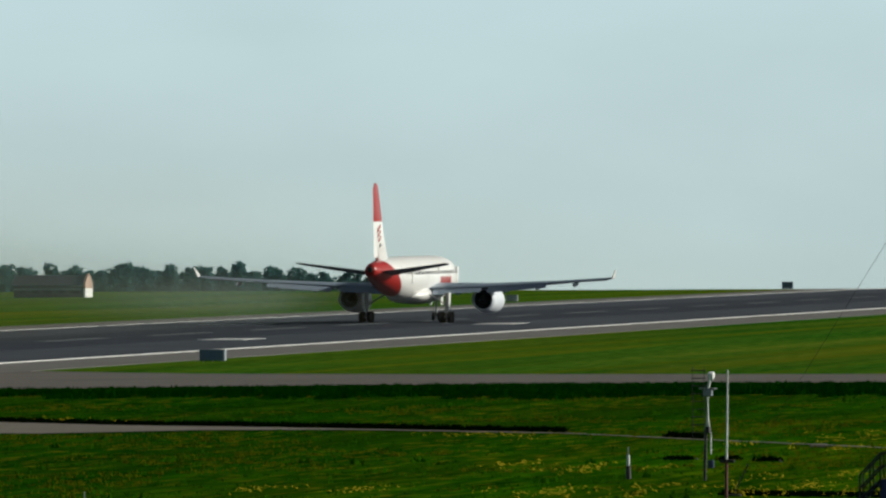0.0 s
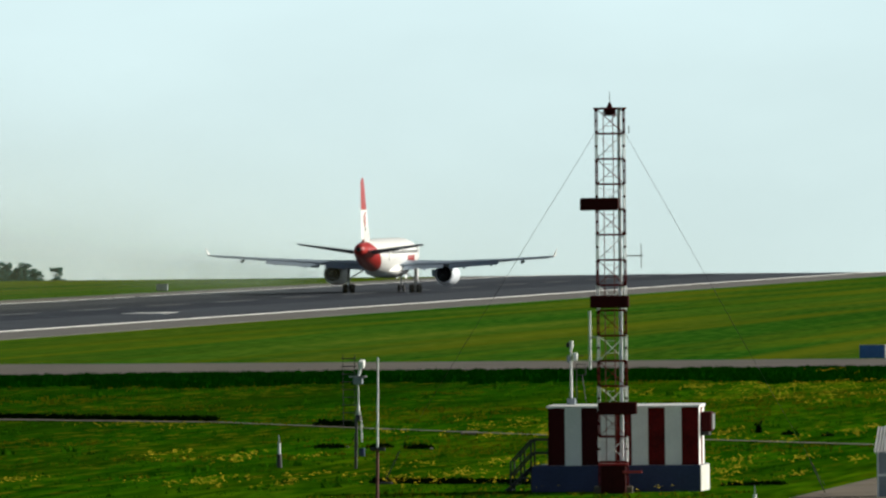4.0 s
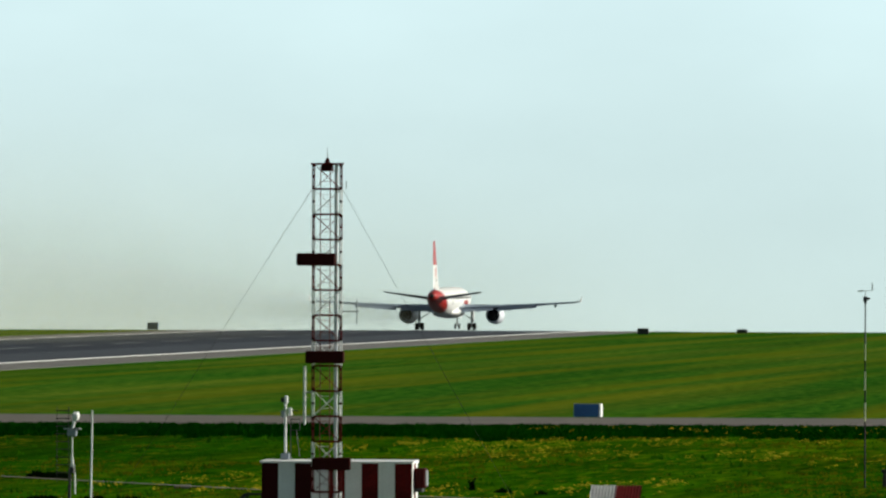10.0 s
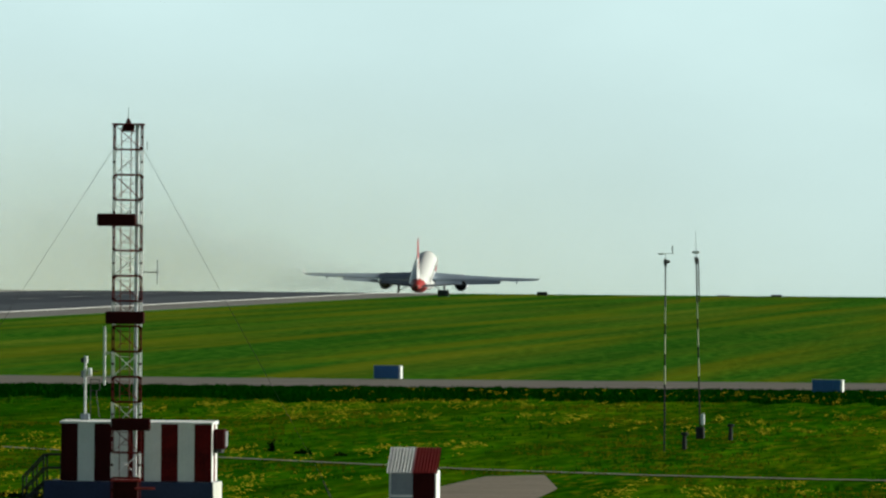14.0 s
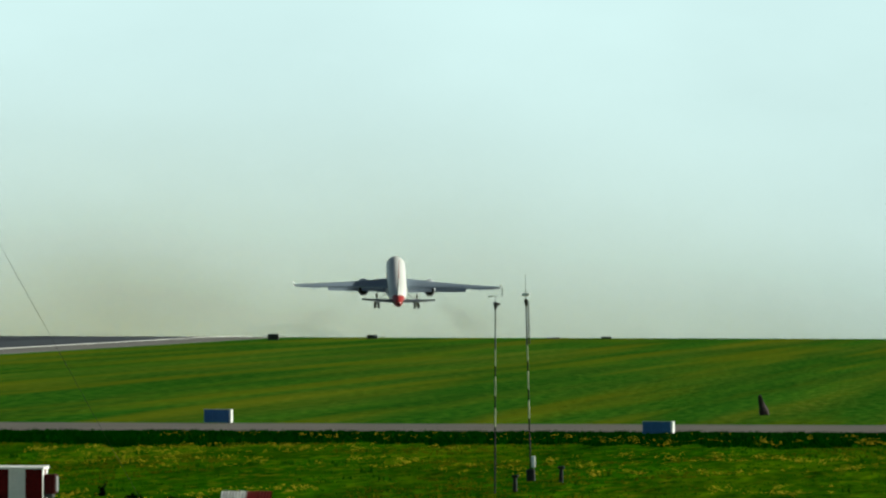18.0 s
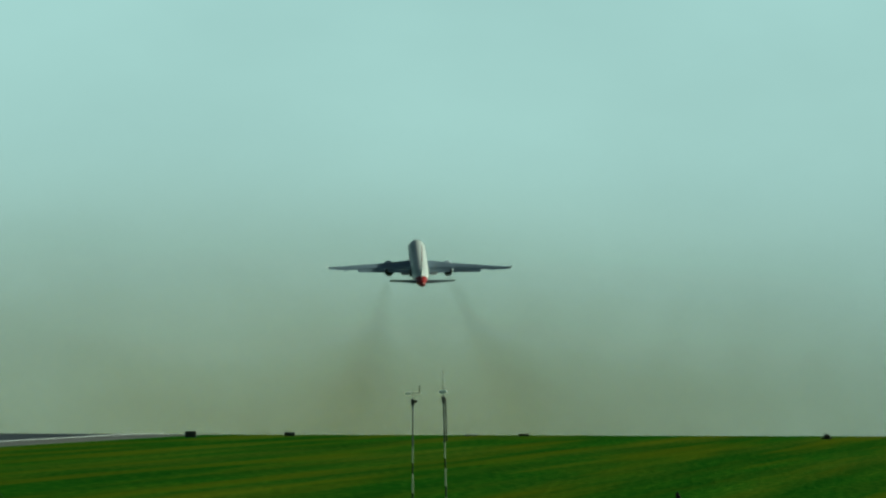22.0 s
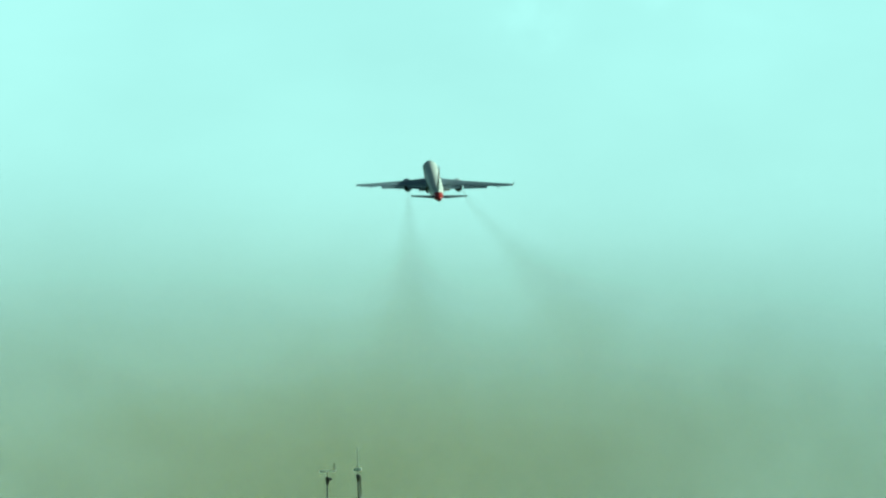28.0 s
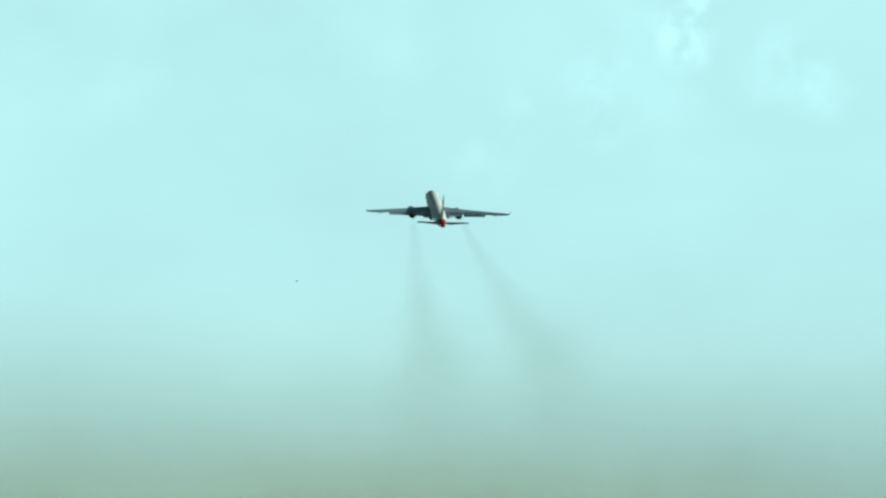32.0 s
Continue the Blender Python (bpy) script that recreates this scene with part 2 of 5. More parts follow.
def striped_paint(name, low, high, axis, edge, slope_axis=None, slope=0.0):
    """Two coats of paint that meet along a line on the thing: 'low' below the edge, 'high' above."""
    m = mat(name, high, rough=0.32, vary=0.08, scale=2.0)
    n, l = m.node_tree.nodes, m.node_tree.links
    b = n["Principled BSDF"]
    old = b.inputs["Base Color"].links[0].from_socket
    t = n.new("ShaderNodeTexCoord")
    s = n.new("ShaderNodeSeparateXYZ")
    l.new(t.outputs["Object"], s.inputs[0])
    v = s.outputs[axis]
    if slope_axis is not None:
        q = n.new("ShaderNodeMath")
        q.operation = "MULTIPLY_ADD"
        q.inputs[1].default_value = slope
        l.new(s.outputs[slope_axis], q.inputs[0])
        l.new(v, q.inputs[2])
        v = q.outputs[0]
    g = n.new("ShaderNodeMath")
    g.operation = "GREATER_THAN"
    g.inputs[1].default_value = edge
    l.new(v, g.inputs[0])
    x = n.new("ShaderNodeMix")
    x.data_type = "RGBA"
    l.new(g.outputs[0], x.inputs["Factor"])
    x.inputs[6].default_value = (*low, 1)
    l.new(old, x.inputs[7])
    l.new(x.outputs[2], b.inputs["Base Color"])
    return m


def smoke_mat(name, alpha, tone, even=0.35, across=1.0):
    """Thin soot haze: dense in the middle of the puff, gone at its rim, uneven within."""
    m = bpy.data.materials.new(name)
    m.use_nodes = True
    n, l = m.node_tree.nodes, m.node_tree.links
    n.clear()
    o, mixs = n.new("ShaderNodeOutputMaterial"), n.new("ShaderNodeMixShader")
    clear, soot = n.new("ShaderNodeBsdfTransparent"), n.new("ShaderNodeBsdfDiffuse")
    soot.inputs["Color"].default_value = (*tone, 1)
    glow, both = n.new("ShaderNodeBsdfTranslucent"), n.new("ShaderNodeMixShader")
    glow.inputs["Color"].default_value = (*tone, 1)
    l.new(soot.outputs[0], both.inputs[1])
    l.new(glow.outputs[0], both.inputs[2])
    t = n.new("ShaderNodeTexCoord")
    s = n.new("ShaderNodeSeparateXYZ")
    l.new(t.outputs["Object"], s.inputs[0])
    xx, zz, rr = n.new("ShaderNodeMath"), n.new("ShaderNodeMath"), n.new("ShaderNodeMapRange")
    xx.operation, zz.operation = "MULTIPLY", "MULTIPLY_ADD"
    l.new(s.outputs["X"], xx.inputs[0])
    l.new(s.outputs["X"], xx.inputs[1])
    l.new(s.outputs["Z"], zz.inputs[0])
    l.new(s.outputs["Z"], zz.inputs[1])
    l.new(xx.outputs[0], zz.inputs[2])
    rr.inputs["From Min"].default_value, rr.inputs["From Max"].default_value = 0.0, 0.96
    rr.inputs["To Min"].default_value, rr.inputs["To Max"].default_value = 1.0, 0.0
    l.new(zz.outputs[0], rr.inputs["Value"])
    pw = n.new("ShaderNodeMath")
    pw.operation = "POWER"
    pw.inputs[1].default_value = 2.4
    l.new(rr.outputs[0], pw.inputs[0])
    w = n.new("ShaderNodeTexNoise")
    w.inputs["Scale"].default_value, w.inputs["Detail"].default_value = 1.6, 3
    wv = n.new("ShaderNodeMapping")
    wv.inputs["Scale"].default_value = (across, 1.0, 1.0)
    l.new(t.outputs["Object"], wv.inputs["Vector"])
    l.new(wv.outputs[0], w.inputs["Vector"])
    wr = n.new("ShaderNodeMapRange")
    wr.inputs["From Min"].default_value, wr.inputs["From Max"].default_value = 0.2, 0.8
    wr.interpolation_type = "SMOOTHERSTEP"
    wr.inputs["To Min"].default_value, wr.inputs["To Max"].default_value = even * alpha, alpha
    l.new(w.outputs["Fac"], wr.inputs["Value"])
    f = n.new("ShaderNodeMath")
    f.operation = "MULTIPLY"
    l.new(pw.outputs[0], f.inputs[0])
    l.new(wr.outputs[0], f.inputs[1])
    l.new(f.outputs[0], mixs.inputs[0])
    l.new(clear.outputs[0], mixs.inputs[1])
    l.new(both.outputs[0], mixs.inputs[2])
    l.new(mixs.outputs[0], o.inputs["Surface"])
    return m


def let_light_through(m, tone, share=0.45):
    """Thin leaves and blades pass part of the light on."""
    n, l = m.node_tree.nodes, m.node_tree.links
    thin, both = n.new("ShaderNodeBsdfTranslucent"), n.new("ShaderNodeMixShader")
    thin.inputs["Color"].default_value = (*tone, 1)
    both.inputs[0].default_value = share
    l.new(n["Principled BSDF"].outputs[0], both.inputs[1])
    l.new(thin.outputs[0], both.inputs[2])
    l.new(both.outputs[0], n["Material Output"].inputs["Surface"])


RED, WHITE = (0.36, 0.018, 0.016), (0.80, 0.80, 0.79)
M_TURF = grass_ground()
M_ASPHALT = mat("runway_asphalt", (0.041, 0.051, 0.068), 0.9, vary=0.3, scale=14, bump=0.004, spec=0.2)
M_RUBBER = mat("rubbered_asphalt", (0.019, 0.026, 0.041), 0.85, vary=0.35, scale=10, bump=0.004, spec=0.2)
M_SHOULDER = mat("shoulder_concrete", (0.155, 0.150, 0.140), 0.92, vary=0.22, scale=9, bump=0.004, spec=0.2)
M_TAXI = mat("taxiway_concrete", (0.130, 0.118, 0.102), 0.92, vary=0.25, scale=8, bump=0.004, spec=0.2)
M_PATH = mat("path_concrete", (0.165, 0.15, 0.12), 0.93, vary=0.3, scale=3, bump=0.004, spec=0.2)
M_PAD = mat("driveway_concrete", (0.175, 0.145, 0.110), 0.93, vary=0.35, scale=2, bump=0.004, spec=0.2)
M_WORNLINE = mat("worn_line_paint", (0.105, 0.112, 0.12), 0.85, vary=0.4, scale=3, spec=0.2)
M_LINE = mat("line_paint", (0.68, 0.68, 0.67), 0.8, vary=0.25, scale=3, spec=0.2)
M_HULL = striped_paint("hull_paint", RED, WHITE, "Y", -6.5, "Z", 2.17)
M_FIN = striped_paint("fin_paint", WHITE, RED, "Z", 9.75)
M_WHITE = mat("white_paint", WHITE, 0.35, vary=0.08, scale=2)
M_RED = mat("red_paint", RED, 0.4, vary=0.15, scale=1)
M_TAILGREY = mat("tail_grey", (0.11, 0.13, 0.16), 0.45, vary=0.15, scale=3)
M_GREYWING = mat("wing_grey", (0.27, 0.335, 0.42), 0.36, vary=0.15, scale=3)
M_NACELLE = mat("nacelle_paint", (0.66, 0.70, 0.76), 0.4, vary=0.1, scale=2)
M_ALU = mat("bare_metal", (0.55, 0.55, 0.56), 0.35, 0.9, vary=0.2, scale=0.5)
M_DARK = mat("dark_void", (0.012, 0.012, 0.014), 0.7, vary=0.3)
M_TYRE = mat("tyre_rubber", (0.018, 0.018, 0.019), 0.85, vary=0.3, scale=0.4)
M_MASTRED = mat("weathered_red", (0.13, 0.006, 0.006), 0.7, vary=0.35, scale=0.5, dirt=(0.05, 0.003, 0.003), spec=0.1)
M_MASTWHITE = mat("weathered_white", (0.86, 0.86, 0.85), 0.55, vary=0.1, scale=0.5)
M_MAROON = mat("maroon_panel", (0.045, 0.004, 0.004), 0.7, vary=0.3, scale=0.6, spec=0.1)
M_STEEL = mat("galvanised_steel", (0.34, 0.35, 0.36), 0.45, 0.6, vary=0.25, scale=0.3)
M_DARKSTEEL = mat("dark_steel", (0.030, 0.030, 0.032), 0.6, 0.2, vary=0.3, scale=0.4)
M_MASTGREY = mat("dull_grey_tube", (0.11, 0.12, 0.125), 0.6, vary=0.2, scale=0.4)
M_DUCT = mat("duct_grey", (0.74, 0.76, 0.80), 0.5, vary=0.15, scale=0.6)
M_PLINTH = mat("painted_plinth", (0.034, 0.050, 0.125), 0.8, vary=0.25, scale=0.8, bump=0.003)
M_PLINTHSIDE = mat("pale_plinth_end", (0.60, 0.59, 0.55), 0.85, vary=0.2, scale=0.6)
M_BLUE = mat("blue_sign_back", (0.062, 0.175, 0.40), 0.6, vary=0.2, scale=0.8, spec=0.2)
M_BROWN = mat("rusty_pole", (0.13, 0.035, 0.022), 0.7, vary=0.3, scale=0.4)
M_GREYBOX = mat("grey_enclosure", (0.27, 0.31, 0.35), 0.5, vary=0.15, scale=0.4)
M_SIGNGREY = mat("faded_blue_grey", (0.10, 0.165, 0.235), 0.6, vary=0.2, scale=0.6)
M_REDROOF = mat("red_roof_sheet", (0.30, 0.010, 0.010), 0.5, vary=0.2, scale=0.5)
M_SHED = mat("shed_wall", (0.085, 0.075, 0.085), 0.85, vary=0.3, scale=2)
M_SHEDROOF = mat("shed_roof", (0.050, 0.047, 0.058), 0.8, vary=0.25, scale=2)
M_SHEDLIT = mat("shed_gable", (0.45, 0.31, 0.24), 0.85, vary=0.15, scale=2)
M_BARK = mat("bark", (0.05, 0.06, 0.05), 0.9, vary=0.35, scale=0.6, bump=0.02)
# leaf green shifted to teal, the haze of distance mixed into the colour
M_HAZELEAF = mat("hazed_leaves", (0.056, 0.150, 0.152), 0.75, vary=0.4, scale=3, spec=0.0)
# deep green of tall grass, darkened further for the blades' shaded side
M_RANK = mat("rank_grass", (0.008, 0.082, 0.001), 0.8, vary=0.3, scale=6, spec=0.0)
M_BLADE = mat("grass_blades", (0.020, 0.095, 0.002), 0.8, vary=0.5, scale=6, spec=0.0)
M_DRYBLADE = mat("dry_blades", (0.085, 0.105, 0.003), 0.8, vary=0.4, scale=6, spec=0.0)
M_FLOWER = mat("dandelions", (0.31, 0.25, 0.016), 0.8, vary=0.3, scale=2, spec=0.0)
let_light_through(M_HAZELEAF, (0.09, 0.20, 0.175))
let_light_through(M_BLADE, (0.030, 0.11, 0.002))
let_light_through(M_DRYBLADE, (0.10, 0.11, 0.003))
M_DIMBAND = mat("faded_band_paint", (0.55, 0.54, 0.36), 0.7, vary=0.3, scale=0.4)
# near-black: the bushes' own colour, and painted shade for the weed strips
M_SCRUBSHADE = mat("scrub_and_shade", (0.006, 0.016, 0.003), 0.9, vary=0.3, scale=2, spec=0.0)
M_STUMP = mat("dark_wood", (0.030, 0.018, 0.016), 0.9, vary=0.3, scale=0.4)
M_FEATHER = mat("black_feathers", (0.02, 0.02, 0.022), 0.7, vary=0.2, scale=0.3)

# ---- mesh helpers ----


def finish(name, bm, material, parent=None, label="", smooth=False):
    me = bpy.data.meshes.new(name)
    bmesh.ops.recalc_face_normals(bm, faces=bm.faces)
    bm.to_mesh(me)
    bm.free()
    for m in material if isinstance(material, (list, tuple)) else [material]:
        me.materials.append(m)
    if smooth:
        me.polygons.foreach_set("use_smooth", [True] * len(me.polygons))
    ob = new(name, me)
    if parent is not None:
        ob.parent = parent
    if label:
        ob["label"] = label
    return ob


def part(name, bm, material, parent, label="", smooth=False):
    return finish(name, bm, material, parent, label, smooth)


def again(ob, m, parent=None):
    """Another object on the same mesh."""
    o = new(ob.name.split(".")[0], ob.data)
    o.parent = parent or ob.parent
    o.matrix_basis = m
    return o


def thing(name, m, label, category, group="", kind=""):
    e = new(name)
    e.matrix_basis = m
    return tagged(e, label, category, group, kind)


def add_box(bm, x0, x1, y0, y1, z0, z1, bevel=0.0):
    r = bmesh.ops.create_cube(bm, size=1.0, matrix=Matrix.LocRotScale(((x0 + x1) / 2, (y0 + y1) / 2, (z0 + z1) / 2), None, (x1 - x0, y1 - y0, z1 - z0)))
    if bevel:
        es = list({e for v in r["verts"] for e in v.link_edges})
        bmesh.ops.bevel(bm, geom=es, offset=bevel, segments=1, affect="EDGES")
    return bm


def box(*a, bevel=0.0):
    return add_box(bmesh.new(), *a, bevel=bevel)


def add_bar(bm, p, q, r, sides=6, r2=None):
    p, q = Vector(p), Vector(q)
    d = q - p
    m = Matrix.Translation((p + q) / 2) @ d.to_track_quat("Z", "Y").to_matrix().to_4x4()
    bmesh.ops.create_cone(bm, cap_ends=True, segments=sides, radius1=r, radius2=r if r2 is None else r2, depth=d.length, matrix=m)
    return bm


def bar(p, q, r, sides=6, r2=None):
    return add_bar(bmesh.new(), p, q, r, sides, r2)


def loft(rings, close=True):
    """Skin over rings of equal length, with end caps."""
    bm = bmesh.new()
    vs = [[bm.verts.new(p) for p in ring] for ring in rings]
    n = len(rings[0])
    for a, b in zip(vs, vs[1:]):
        for i in range(n):
            bm.faces.new((a[i], a[(i + 1) % n], b[(i + 1) % n], b[i]))
    if close:
        bm.faces.new(vs[0])
        bm.faces.new(list(reversed(vs[-1])))
    return bm


def oval(y, rx, rz, cz, n=28, cx=0.0):
    return [(cx + rx * math.cos(2 * math.pi * i / n), y, cz + rz * math.sin(2 * math.pi * i / n)) for i in range(n)]


def foil(at, chord, thick, along, flat="z"):
    """An aerofoil ring: leading edge at 'at', chord running back along -Y, at span position 'along'."""
    up = [(0, 0), (0.05, 0.55), (0.15, 0.88), (0.3, 1.0), (0.5, 0.85), (0.75, 0.45), (1, 0.04)]
    lo = [(0.75, -0.25), (0.5, -0.5), (0.3, -0.62), (0.15, -0.58), (0.05, -0.4)]
    ring = []
    for u, v in up + lo:
        t = v * thick * chord
        if flat == "z":
            ring.append((along, at[0] - u * chord, at[1] + t * 0.6))
        else:
            s = 1 if (u, v) in up else -1
            ring.append((at[1] + abs(v) * s * thick * chord * 0.6, at[0] - u * chord, along))
    return ring


# ---- the ground ----


def ground_z(y):
    """Level field that rolls over a crest and falls away behind it."""
    if y < 1720:
        return 0.0
    if y < 1960:
        return -((y - 1720) ** 2) / 26300
    s = y - 1960
    return -2.19 - 0.55 * (1 - math.exp(-s / 30)) - 0.0035 * s - 0.009 * max(0.0, s - 260)


def strip(name, left, right, ys, lift, material, label="", parent=None):
    """A paved strip that follows the ground; left and right give x at y."""
    verts, faces = [], []
    for y in ys:
        zz = ground_z(y) + lift
        verts += [(left(y), y, zz), (right(y), y, zz), (left(y), y, zz - lift - 0.15), (right(y), y, zz - lift - 0.15)]
    for i in range(len(ys) - 1):
        a, b = 4 * i, 4 * i + 4
        faces += [(a, a + 1, b + 1, b), (a, b, b + 2, a + 2), (a + 1, a + 3, b + 3, b + 1)]
    e = 4 * (len(ys) - 1)
    faces += [(0, 2, 3, 1), (e, e + 1, e + 3, e + 2)]
    me = bpy.data.meshes.new(name)
    me.from_pydata(verts, [], faces)
    me.materials.append(material)
    ob = new(name, me)
    if parent is not None:
        ob.parent = parent
    if label:
        ob["label"] = label
    return ob


def steps(a, b, d):
    n = max(1, int(round((b - a) / d)))
    return [a + (b - a) * i / n for i in range(n + 1)]


def build_ground():
    ys = steps(-1500, 300, 300) + steps(340, 1700, 40) + steps(1710, 2200, 10) + steps(2300, 4990, 300)
    xs = steps(-2600, -400, 200) + steps(-360, 80, 20) + steps(200, 2600, 200)
    verts = [(x, y, ground_z(y)) for y in ys for x in xs]
    n = len(xs)
    faces = [(j * n + i, j * n + i + 1, j * n + n + i + 1, j * n + n + i) for j in range(len(ys) - 1) for i in range(n - 1)]
    me = bpy.data.meshes.new("ground")
    me.from_pydata(verts, [], faces)
    me.materials.append(M_TURF)
    me.polygons.foreach_set("use_smooth", [True] * len(me.polygons))
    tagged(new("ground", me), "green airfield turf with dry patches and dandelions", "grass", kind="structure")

    ry = steps(200, 1700, 100) + steps(1710, 2200, 10) + steps(2300, 3400, 100)
    f = lambda v: (lambda y: v)
    tagged(strip("runway", f(-216.0), f(-146.5), ry, 0.03, M_SHOULDER), "pale concrete shoulders of a long runway", "runway", kind="structure")
    tagged(strip("runway_surface", f(-206.5), f(-156.5), ry, 0.05, M_ASPHALT), "dark grey asphalt runway with white markings", "runway", kind="structure")
    tagged(strip("rubber_streak", lambda y: -193 + 0.8 * math.sin(y / 37), lambda y: -172.5 + 0.7 * math.sin(y / 29 + 1), ry, 0.062, M_RUBBER), "dark band of tyre rubber along the runway middle", "tyre marks", kind="structure")
    marks = thing("runway_markings", Matrix(), "worn white paint lines on the asphalt runway", "road marking", kind="structure")
    strip("edge_line", f(-157.0), f(-156.4), ry, 0.075, M_LINE, parent=marks)
    strip("edge_line", f(-206.9), f(-206.3), ry, 0.075, M_LINE, parent=marks)
    for i in range(28):
        y0 = 700 + i * 50 + 22
        strip("centre_dash", f(-183.6), f(-182.7), steps(y0, y0 + 30, 10), 0.085, M_WORNLINE, parent=marks)
    for y0 in (982, 1132):
        strip("touchdown_bar", f(-171.8), f(-168.0), [y0, y0 + 5, y0 + 11], 0.08, M_LINE, parent=marks)
        strip("touchdown_bar", f(-197.9), f(-192.4), [y0, y0 + 5, y0 + 11], 0.08, M_LINE, parent=marks)

    # taxiway that leaves the runway at a right angle, with a flared mouth
    bm = bmesh.new()
    far = [(-146.4, 773), (-140, 764), (-132, 755), (-115, 748.5), (-96, 745), (-75, 741), (-40, 741), (60, 741)]
    near = [(-146.4, 660), (-138, 676), (-130, 683), (-117, 696), (-100, 703), (-75, 704), (-40, 706), (60, 706)]
    a, b = [bm.verts.new((x, y, 0.045)) for x, y in far], [bm.verts.new((x, y, 0.045)) for x, y in near]
    for i in range(len(a) - 1):
        bm.faces.new((b[i], b[i + 1], a[i + 1], a[i]))
    tagged(finish("taxiway", bm, M_TAXI), "pale worn concrete taxiway across the grass", "taxiway", kind="structure")

    # narrow service track, widening at one end
    mid = [(-130, 574, 34), (-112, 556, 32), (-101, 547, 22), (-95, 549, 9), (-88, 545.5, 2.6), (-77, 534.5, 1.5), (-69, 518.5, 1.4), (-58, 497, 1.4), (-49, 482.5, 1.6), (-38, 464.5, 1.8), (-31, 456.5, 1.8), (-24, 451.5, 1.8), (5, 440, 1.8)]
    bm = bmesh.new()
    a, b = [bm.verts.new((x, y + w / 2, 0.04)) for x, y, w in mid], [bm.verts.new((x, y - w / 2, 0.04)) for x, y, w in mid]
    for i in range(len(a) - 1):
        bm.faces.new((b[i], b[i + 1], a[i + 1], a[i]))
    tagged(finish("service_track", bm, M_PATH), "narrow pale concrete service track in the grass", "track", kind="structure")
    bm = bmesh.new()
    pad = [(-36.6, 372), (-36.9, 384), (-36.6, 420), (-36.4, 450), (-34.5, 454), (-32.2, 430), (-31.4, 405), (-30.4, 372)]
    bm.faces.new([bm.verts.new((x, y, 0.055)) for x, y in pad])
    tagged(finish("concrete_pad", bm, M_PAD), "worn concrete driveway beside the small shed", "driveway", kind="structure")


build_ground()


def turf_clumps(name, count, y0, y1, height, material, label, seed, spread=1.0, keep=None, blades=5, width=0.05):
    """Loose tufts over the near field, one joined piece."""
    rng = np.random.default_rng(seed)
    verts, faces = [], []
    made = 0
    while made < count:
        y = y0 + (y1 - y0) * rng.random() ** 0.8
        x = rng.uniform(-0.235 * y, 0.012 * y)
        if keep is not None and not keep(x, y):
            continue
        made += 1
        h = height * rng.uniform(0.5, 1.25)
        for _ in range(blades):
            bx, by = x + rng.normal(0, 0.16 * spread), y + rng.normal(0, 0.3 * spread)
            hh, lean, w = h * rng.uniform(0.5, 1.1), rng.normal(0, 0.35) * h, width * rng.uniform(0.6, 1.5)
            a = rng.uniform(-0.7, 0.7)
            k = len(verts)
            gz = ground_z(by)
            verts += [(bx - w * math.cos(a), by - w * math.sin(a), gz - 0.02), (bx + w * math.cos(a), by + w * math.sin(a), gz - 0.02), (bx + lean, by + 0.1 * lean, gz + hh)]
            faces.append((k, k + 1, k + 2))
    me = bpy.data.meshes.new(name)
    me.from_pydata(verts, [], faces)
    me.materials.append(material)
    return tagged(new(name, me), label, "grass", kind="stuff")


def track_at(x):
    """Middle and kept-clear width of the service track at x."""
    pts = [(-130, 574, 36), (-101, 547, 24), (-88, 545.5, 5), (-69, 518.5, 3.2), (-49, 482.5, 3.2), (-24, 451.5, 3.4), (5, 440, 3.4)]
    for (xa, ya, wa), (xb, yb, wb) in zip(pts, pts[1:]):
        if xa <= x <= xb:
            k = (x - xa) / (xb - xa)
            return ya + k * (yb - ya), wa + k * (wb - wa)
    return -1000.0, 0.0


def off_paving(x, y):
    if 655 < y < 775 and (y > 700 - 0.6 * max(0, -100 - x)) and y < 748:
        return False
    if -39.2 < x < -30 and y < 456:
        return False
    if x < -146:
        return False
    middle, wide = track_at(x)
    return abs(y - middle) > wide / 2


def patchy(x, y, s, cut, off=0.0):
    return noise.noise(Vector((x * s + off, y * s * 0.5, off))) > cut


def flowers(name, count, y0, y1, label, seed, cut):
    """Dandelion heads in drifts: small upright lozenges just above the grass."""
    rng = np.random.default_rng(seed)
    verts, faces, made = [], [], 0
    while made < count:
        cy = rng.uniform(y0, y1)
        cx = rng.uniform(-0.235 * cy, 0.012 * cy)
        sparse = 0.6 * min(1.0, max(0.0, (-60 - cx) / 24))
        beside = cy - track_at(cx)[0]
        if -15 < beside < 20:
            sparse = 0.0
        if not patchy(cx, cy, 0.07, cut + sparse, 3.3) or noise.noise(Vector((cx * 0.55, cy * 0.16, 9))) < 0.12 or rng.random() < 0.5 * (cy > 665):
            continue
        for _ in range(rng.integers(1, 7)):
            x, y = cx + rng.normal(0, 0.13), cy + rng.normal(0, 1.6)
            if not off_paving(x, y):
                continue
            made += 1
            z, r = rng.uniform(0.10, 0.24), rng.uniform(0.032, 0.088)
            k = len(verts)
            verts += [(x - r, y, z), (x, y - r, z + r * 0.5), (x + r, y, z), (x, y + r, z + r * 0.6), (x, y, z + r * 0.9)]
            faces += [(k, k + 1, k + 4), (k + 1, k + 2, k + 4), (k + 2, k + 3, k + 4), (k + 3, k, k + 4)]
    me = bpy.data.meshes.new(name)
    me.from_pydata(verts, [], faces)
    me.materials.append(M_FLOWER)
    return tagged(new(name, me), label, "flowers", kind="stuff")


